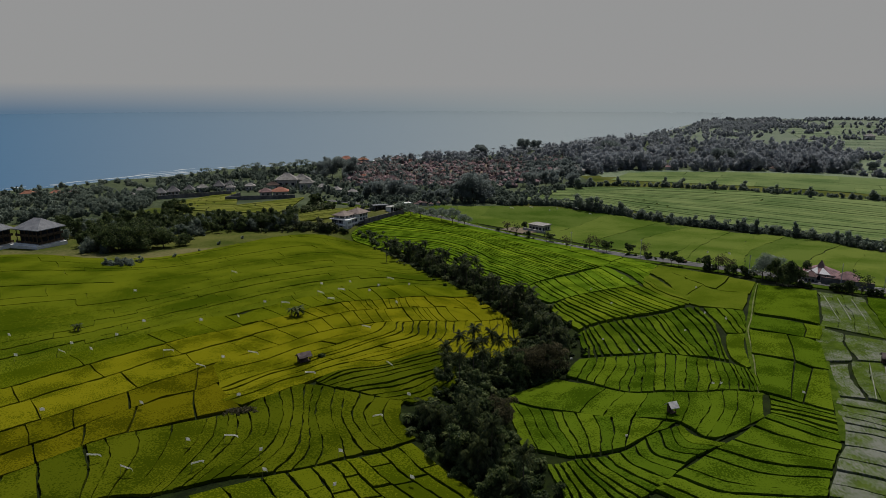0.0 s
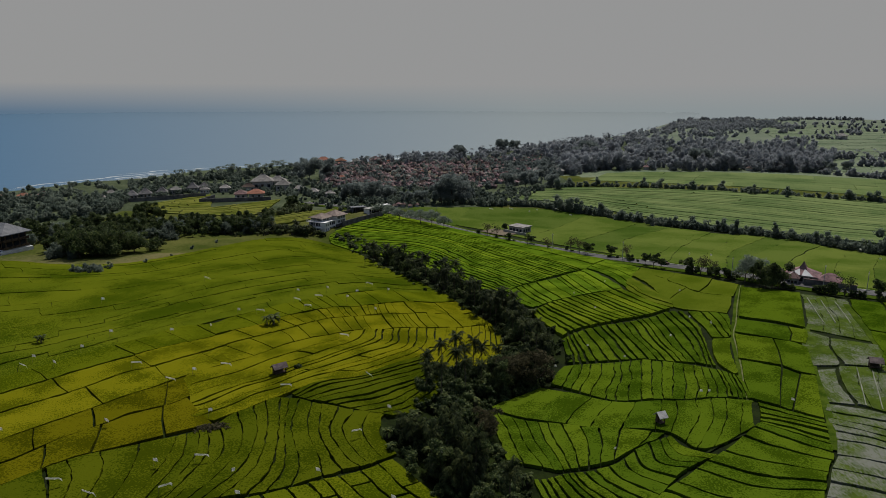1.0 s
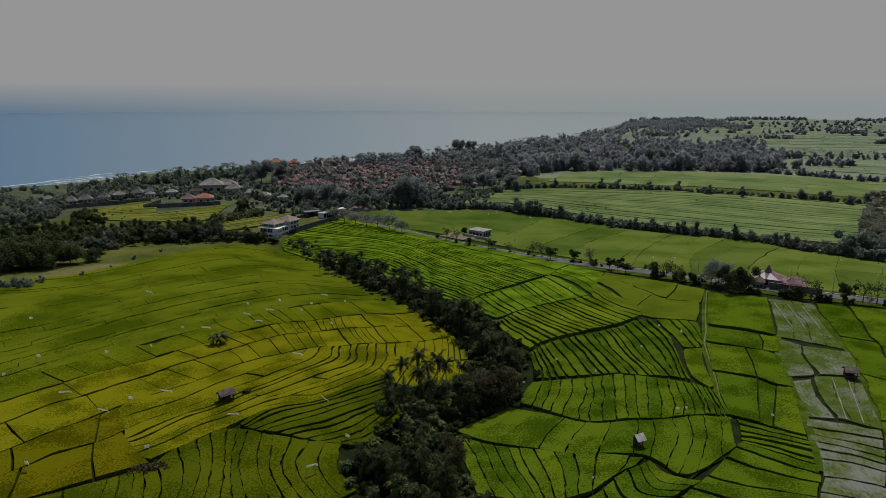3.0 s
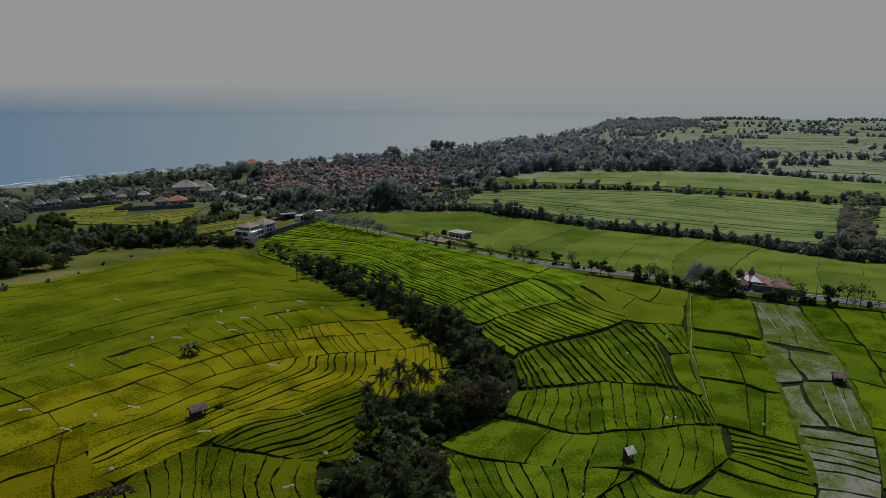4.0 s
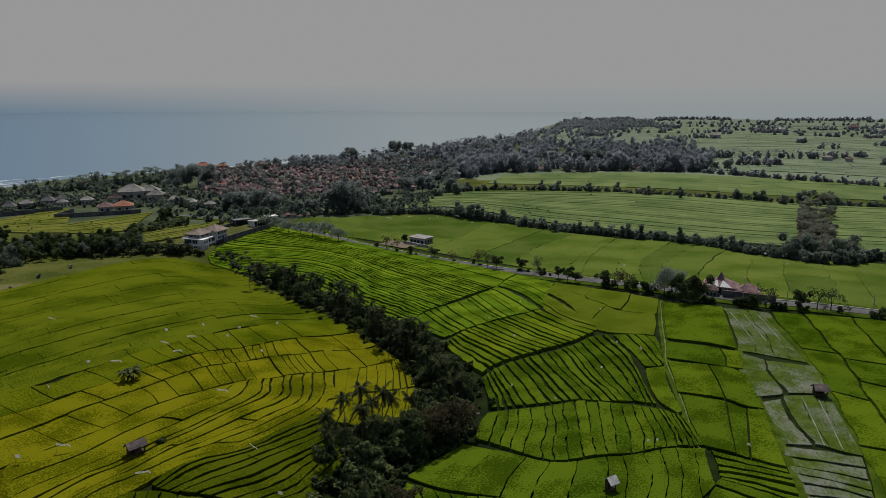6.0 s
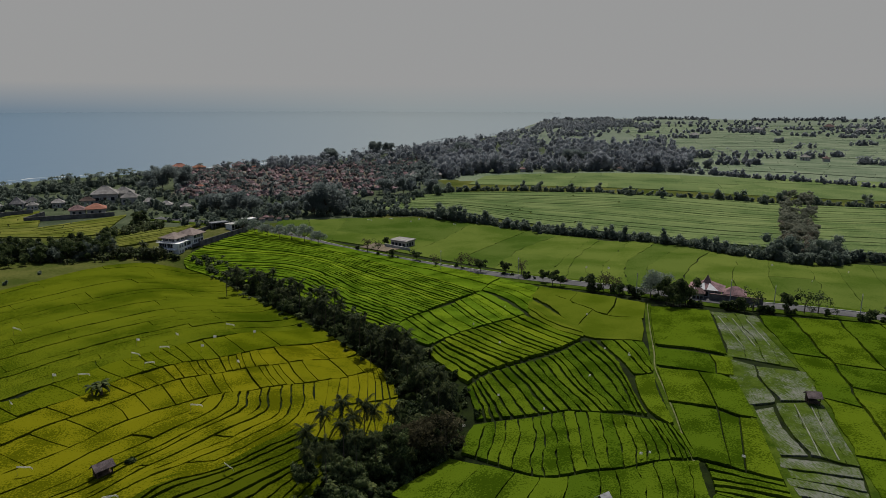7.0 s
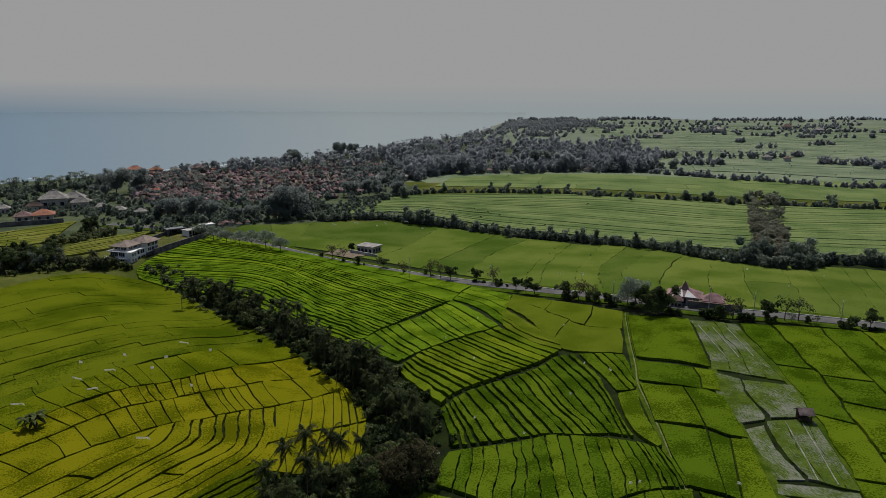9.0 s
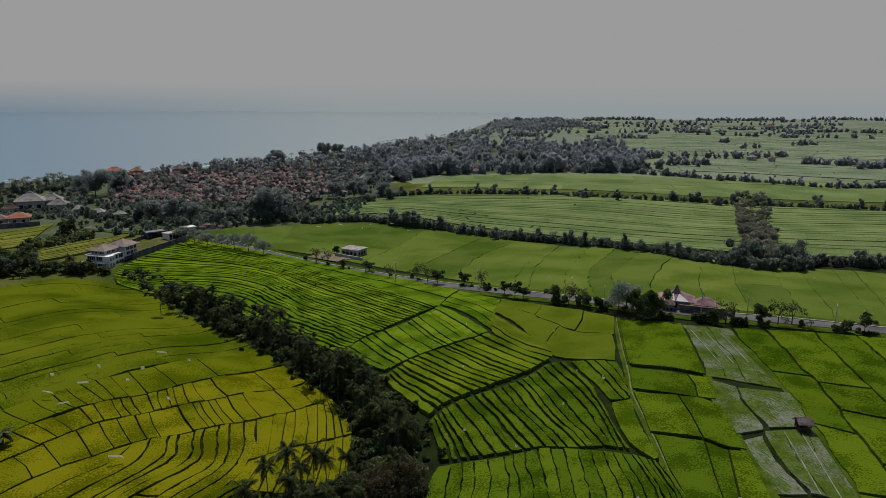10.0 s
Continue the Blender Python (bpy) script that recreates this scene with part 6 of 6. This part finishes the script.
# ---- resort with grey roofs ----
def resort(x, y, turn, w, label):
    root = thing("lodge", (x, y, height(x, y)), turn, label, "lodge", "grey-roofed lodges")
    part("plinth", boxes((-w / 2 - 2, w / 2 + 2, -8, 7, -3, 1.6), (-w / 2 - 1, w / 2 + 1, -7, 6.5, 1.6, 2.2)), WHITE, root, "curved white base wall")
    for z in (2.2, 5.2):
        part("storey", boxes((-w / 2, w / 2, -4, 6, z, z + 3.0)), DARKWOOD, root)
        part("balcony", boxes((-w / 2 - 0.6, w / 2 + 0.6, -6, -4, z - 0.05, z + 0.15), (-w / 2 - 0.6, w / 2 + 0.6, -6, -5.9, z + 0.15, z + 1.0)), DARKWOOD, root)
        for i in range(5):
            cx = -w / 2 + w * (i + 0.5) / 5
            part("window", boxes((cx - 0.95, cx + 0.95, -4.06, -3.9, z + 0.3, z + 2.5)), GLASS, root)
        for i in range(6):
            cx = -w / 2 + w * i / 5
            part("post", boxes((cx - 0.14, cx + 0.14, -5.9, -5.6, z, z + 3.0)), DARKWOOD, root)
        for i in range(3):
            part("window", boxes((w / 2 - 0.1, w / 2 + 0.06, -3.2 + i * 3.1, -0.9 + i * 3.1, z + 0.3, z + 2.5)), GLASS, root)
        part("side_balcony", boxes((w / 2, w / 2 + 1.5, -6, 6, z - 0.05, z + 0.15), (w / 2 + 1.4, w / 2 + 1.5, -6, 6, z + 0.15, z + 1.0)), DARKWOOD, root)
    part("roof", hip_roof(bmesh.new(), -w / 2 - 1.8, w / 2 + 1.8, -6.6, 7.4, 8.2, 4.0, 0.3, ridge=w * 0.35), TILE_SLATE, root, "large slate-grey tiled hip roof")


resort(-174.0, 286, -20, 11.5, "three-storey lodge with a large grey hip roof")
resort(-192.5, 280.5, -20, 11.5, "three-storey lodge with a large grey hip roof")


# ---- flat-roofed building beside the road ----
def flat_building():
    x, y = 47.2, 325.5
    root = thing("building", (x, y, height(x, y)), -46, "unfinished grey building with a flat concrete roof", "building")
    part("wall", boxes((-5, 5, -4, 4, -1, 3.6)), CONCRETE, root)
    part("roof", boxes((-5.6, 5.6, -4.6, 4.6, 3.6, 3.95)), TILE_GREY, root, "flat pale concrete roof")
    for i in range(4):
        part("window", boxes((-4.4 + i * 2.4, -2.9 + i * 2.4, -4.06, -3.9, 0.9, 2.6)), GLASS, root)
    for i in range(3):
        part("window", boxes((4.94, 5.06, -3.2 + i * 2.3, -1.8 + i * 2.3, 0.9, 2.6)), GLASS, root)
    root.scale = (0.82, 0.82, 0.82)
    w = thing("garden_wall", (44, 318, height(44, 318)), -52, "low grey block wall round a yard", "wall", "garden walls")
    part("panel", boxes((-8, 7, -0.12, 0.12, -1, 1.5)), CONCRETE, w)
    part("coping", boxes((-8.1, 7.1, -0.18, 0.18, 1.5, 1.6)), CONCRETE, w)
    s = copy_thing(SHRUB[1], pose(40, 330, height(40, 330)))
    tagged(s, group=ROADSIDE)


flat_building()
yard = mesh_object("pavement", [(28, 326, height(28, 326) + 0.6), (38, 312, height(38, 312) + 0.6), (47, 318, height(47, 318) + 0.6), (36, 334, height(36, 334) + 0.6)], [(0, 1, 2, 3)], EARTH)
tagged(yard, "bare earth yard beside the flat-roofed building", "yard", kind="structure")


# ---- roadside villa with tiled pyramid roofs ----
def roadside_villa():
    x, y = 118.8, 206.5
    root = thing("villa", (x, y, height(x, y)), -38, "roadside villa with red-brown pyramid roof and white gables", "villa")
    part("wall", boxes((-5, 5, -3.5, 3.5, -0.8, 3.4)), PLASTER, root)
    part("roof", hip_roof(bmesh.new(), -6.2, 6.2, -4.6, 4.6, 3.4, 2.6, 0.25, ridge=2.0), TILE_RED, root)
    part("lantern", hip_roof(bmesh.new(), -1.4, 1.4, -1.4, 1.4, 5.4, 2.8, 0.2, ridge=0.05), TILE_RED, root, "steep red-brown spire roof")
    bm = bmesh.new()
    for sx in (-1, 1):
        v = [bm.verts.new(p) for p in ((sx * 0.2, -4.7, 3.5), (sx * 4.4, -4.7, 3.5), (sx * 0.9, -2.2, 5.6))]
        w = [bm.verts.new((p.co.x, p.co.y + 0.15, p.co.z - 0.15)) for p in v]
        bm.faces.new(v)
        bm.faces.new(w[::-1])
        for i in range(3):
            bm.faces.new((v[i], v[(i + 1) % 3], w[(i + 1) % 3], w[i]))
    part("gable", bm, WHITE, root, "white sloped gable panels")
    for cx in (-3, 0, 3):
        part("window", boxes((cx - 0.7, cx + 0.7, -3.56, -3.4, 0.8, 2.6)), GLASS, root)
    for cx in (-5.6, -2.8, 2.8, 5.6):
        part("post", boxes((cx - 0.12, cx + 0.12, -4.3, -4.05, -0.5, 3.3)), WHITE, root)
    s = thing("pavilion", (124.0, 200.5, height(124, 200.5)), -38, "open pavilion with a red-brown tiled roof", "pavilion")
    root.scale = s.scale = (0.8, 0.8, 0.8)
    part("wall", boxes((-3, 3, -2.4, 2.4, -0.8, 2.8)), PLASTER, s)
    part("roof", hip_roof(bmesh.new(), -4, 4, -3.4, 3.4, 2.8, 2.4, 0.22, ridge=1.5), TILE_RED, s)
    part("porch_roof", boxes((-0.5, 3.4, -5.2, -3.2, 2.3, 2.5)), TILE_ORANGE, s, "flat orange-red porch roof")
    part("window", boxes((-1, 1, -2.46, -2.3, 0.8, 2.2)), GLASS, s)
    w = thing("garden_wall", (121, 197.5, height(121, 197.5)), -36, "dark stone wall in front of the roadside villa", "wall", "garden walls")
    part("panel", boxes((-6, 8, -0.15, 0.15, -0.8, 2.2)), STONE, w)
    part("coping", boxes((-6.1, 8.1, -0.25, 0.25, 2.2, 2.35)), TILE_RED, w)
    for x, y in ((113, 209), (114.5, 204)):
        tagged(copy_thing(HOUSES[4], pose(x, y, height(x, y), 0, 0, -38) @ Matrix.Scale(0.6, 4)), group="shrines beside the villa")


roadside_villa()


# ---- red-roofed house in its walled garden ----
def walled_house():
    x, y = -108.0, 447.0
    root = thing("house", (x, y, height(x, y)), 12, "walled house with orange and dark tiled roofs", "house")
    part("wall", boxes((-4.5, 4.5, -4, 4, -1, 3.4)), PLASTER, root)
    part("roof", hip_roof(bmesh.new(), -5.6, 5.6, -5, 5, 3.4, 2.6, 0.25), TILE_ORANGE, root)
    part("wing", boxes((-13, -5.5, -3.5, 3.5, -1, 3.2)), PLASTER, root)
    part("wing_roof", hip_roof(bmesh.new(), -13.8, -4.8, -4.4, 4.4, 3.2, 2.6, 0.25), TILE_RED, root)
    for cx in (-11, -8, -2, 2):
        part("window", boxes((cx - 0.7, cx + 0.7, -4.06 if cx > -5 else -3.56, -3.9 if cx > -5 else -3.4, 0.8, 2.3)), GLASS, root)
    for a, b in (((-138, 426), (-96, 436)), ((-138, 426), (-134, 445)), ((-182, 428), (-142, 452))):
        w = thing("garden_wall", (*a, height(*a)), math.degrees(math.atan2(b[1] - a[1], b[0] - a[0])), "grey wall holding up a garden above the terraces", "wall", "garden walls")
        part("panel", boxes((0, math.dist(a, b), -0.2, 0.2, -1, 2.2)), STONE, w)
        part("coping", boxes((-0.1, math.dist(a, b) + 0.1, -0.28, 0.28, 2.2, 2.35)), STONE, w)


walled_house()


# ---- huts in the rice ----
def hut(x, y, turn, w, d, roof, label, category="hut", legs=0.0):
    root = thing("hut", (x, y, height(x, y) + 0.3), turn, label, category, "huts in the rice fields")
    h = 1.7
    part("platform", boxes((-w / 2, w / 2, -d / 2, d / 2, 0.35, 0.5)), DARKWOOD, root)
    for sx in (-1, 1):
        for sy in (-1, 1):
            part("post", boxes((sx * (w / 2 - 0.08) - 0.07, sx * (w / 2 - 0.08) + 0.07, sy * (d / 2 - 0.08) - 0.07, sy * (d / 2 - 0.08) + 0.07, -0.8, h)), DARKWOOD, root)
    part("back_wall", boxes((-w / 2, w / 2, d / 2 - 0.06, d / 2, 0.5, h), (-w / 2, -w / 2 + 0.06, 0, d / 2, 0.5, h)), DARKWOOD, root)
    bm = bmesh.new()
    for s in (-1, 1):
        a = [bm.verts.new(p) for p in ((-w / 2 - 0.35, s * (d / 2 + 0.4), h - 0.15), (w / 2 + 0.35, s * (d / 2 + 0.4), h - 0.15), (w / 2 + 0.35, s * 0.02, h + 0.75), (-w / 2 - 0.35, s * 0.02, h + 0.75))]
        b = [bm.verts.new((v.co.x, v.co.y, v.co.z - 0.1)) for v in a]
        bm.faces.new(a)
        bm.faces.new(b[::-1])
        for i in range(4):
            bm.faces.new((a[i], a[(i + 1) % 4], b[(i + 1) % 4], b[i]))
    part("roof", bm, roof, root)
    return root


hut(42.2, 115.4, 20, 1.15, 1.25, THATCH, "small field hut with a pale sheet roof on posts")
hut(95.8, 137.0, -20, 2.1, 1.9, IRON_SHEET, "small dark field hut with a rusty sheet roof")
hut(-30.6, 140.2, 38, 2.5, 1.4, IRON_SHEET, "long dark field shed with a rusty sheet roof")
plant(SHRUB[2], -27.2, 143.2, 0.6)
pile = shrub(91, 0.6, 1.6, 200, 0.2, LEAF_DRY, "heap of dry rice straw on the ground")
pile.name = "straw_heap"
for i in range(5):
    plant(pile, -38.2 + i * 0.9 - 1.5, 116.3 + random.uniform(-0.6, 0.6), random.uniform(0.7, 1.1))


# ---- white scarecrow sheets on poles ----
def flag(seed, long):
    rng = random.Random(seed)
    root = thing("scarecrow_flag", FAR_AWAY, 0, "white plastic sheet fluttering on a bamboo pole in the rice", "scarecrow flag")
    bm = bmesh.new()
    tube(bm, [(0, 0, -0.3), (0.03, 0, 1.6)], [0.025, 0.018], 5)
    part("pole", bm, BAMBOO, root)
    vs, fs = [], []
    n = 7
    for i in range(n + 1):
        s = i / n
        for k in (0, 1):
            vs.append((0.03 + s * long, 0.12 * math.sin(s * 7 + seed) * s + k * 0.1, 1.55 - k * (0.55 if long < 1 else 0.32) - 0.25 * s * s * long * rng.uniform(0.5, 1.2)))
    fs = [(2 * i, 2 * i + 1, 2 * i + 3, 2 * i + 2) for i in range(n)]
    sheet = mesh_object("sheet", vs, fs, PLASTIC, root)
    m = sheet.modifiers.new("thickness", "SOLIDIFY")
    m.thickness = 0.01
    return root


FLAGS = [flag(1, 0.6), flag(2, 1.9), flag(3, 0.7)]
for x, y in [(-18.0, 210.1), (-10.9, 203.9), (-20.0, 199.0), (-22.1, 192.8), (-29.2, 203.2), (-31.2, 193.2), (-32.6, 183.5), (-36.8, 190.8), (-37.6, 200.3), (-44.8, 179.8), (-62.4, 165.3), (-76.8, 164.6), (-53.7, 168.8), (-48.8, 140.2), (-52.7, 135.6), (-43.6, 142.7), (-39.5, 120.4), (-36.8, 104.3), (-56.9, 117.6), (-63.0, 143.7), (-80.5, 145.6), (-74.0, 114.7), (-78.9, 154.5), (-95.4, 141.7), (-70.0, 217.1), (-50.0, 180.9), (-91.2, 192.1), (-86.9, 149.1), (-28.5, 130.8), (-12.2, 137.5)] + [(-17.0, 100.4), (-39.1, 95.2), (-27.7, 93.9), (-12.7, 113.1), (-7.1, 124.3), (-57.0, 98.3), (-50.0, 94.9), (-16.3, 90.4), (-5.2, 96.0), (-43.0, 103.4), (-29.7, 99.7), (53.8, 126.5), (31.2, 106.0), (55.5, 126.5), (69.7, 122.2), (73.2, 167.3), (59.3, 158.1), (75.8, 196.0), (46.9, 181.8), (56.9, 208.4), (44.4, 196.1), (29.8, 149.5), (38.8, 156.4), (44.8, 146.7), (-104.9, 154.7), (-20.2, 160.0), (-13.3, 181.6), (-86.9, 144.3)] + [(161.3, 232.8), (183.4, 254.1), (98.8, 247.3), (38.2, 384.9), (49.7, 386.4), (59.5, 376.7), (79.5, 364.5), (105.5, 244.2), (72.8, 166.8), (69.3, 171.7), (112.3, 224.2), (64.8, 382.6), (75.5, 384.6), (165.0, 249.8), (157.3, 209.1), (178.1, 217.1)]:
    small = x > 20 and y < 240
    ob = copy_thing(random.choice(FLAGS[::2] if small else FLAGS), pose(x, y, height(x, y) + 0.4, 0, 0, random.uniform(-50, 50)) @ Matrix.Scale(0.85 if small else 1.15, 4))
    tagged(ob, group="white flags in the rice")


# ---- poles and cars ----
def street_pole():
    root = thing("utility_pole", FAR_AWAY, 0, "slim grey utility pole beside the road", "utility pole")
    bm = bmesh.new()
    tube(bm, [(0, 0, -0.5), (0, 0, 7.2)], [0.11, 0.07], 8)
    part("pole", bm, STEEL, root)
    part("crossarm", boxes((-0.8, 0.8, -0.05, 0.05, 6.7, 6.82)), STEEL, root)
    return root


POLE = street_pole()
for x, y in [(51.8, 268.2), (73.4, 245.2), (97.8, 209.8), (144.2, 176.7), (119.8, 196.8), (127.5, 188.5)]:
    tagged(copy_thing(POLE, pose(x, y, height(x, y) + 0.3, 0, 0, 50)), group="utility poles")


def car(x, y, turn):
    root = thing("car", (x, y, height(x, y) + 0.45), turn, "small dark car on the country road", "car")
    bm = boxes((-1.9, 1.9, -0.8, 0.8, 0.35, 0.85))
    bmesh.ops.bevel(bm, geom=list(bm.edges), offset=0.12, segments=2, affect="EDGES")
    part("body", bm, DARKWOOD, root)
    bm = boxes((-1.1, 1.0, -0.7, 0.7, 0.85, 1.42))
    bmesh.ops.bevel(bm, geom=[e for e in bm.edges if min(v.co.z for v in e.verts) > 1.3], offset=0.25, segments=2, affect="EDGES")
    part("cabin", bm, GLASS, root)
    for sx in (-1.2, 1.2):
        for sy in (-0.78, 0.78):
            bm = bmesh.new()
            tube(bm, [(sx, sy - 0.1, 0.3), (sx, sy + 0.1, 0.3)], [0.3, 0.3], 12)
            part("wheel", bm, GLASS, root, "black rubber wheel")


car(85.2, 235.4, -47)
for proto in [DOME] + BROAD + DRY + PALE + GREAT_TREE + SPARSE + ROUND + SHRUB + COCONUT + BANANA + HOUSES + FLAGS + [POLE, pile]:
    for ob in (*proto.children_recursive, proto):
        bpy.data.objects.remove(ob)

# ---- from the plan's units to metres ----
for ob in list(scene.objects):
    if ob.parent is None and ob.type not in ("CAMERA", "LIGHT"):
        ob.matrix_basis = Matrix.Scale(METRES, 4) @ ob.matrix_basis
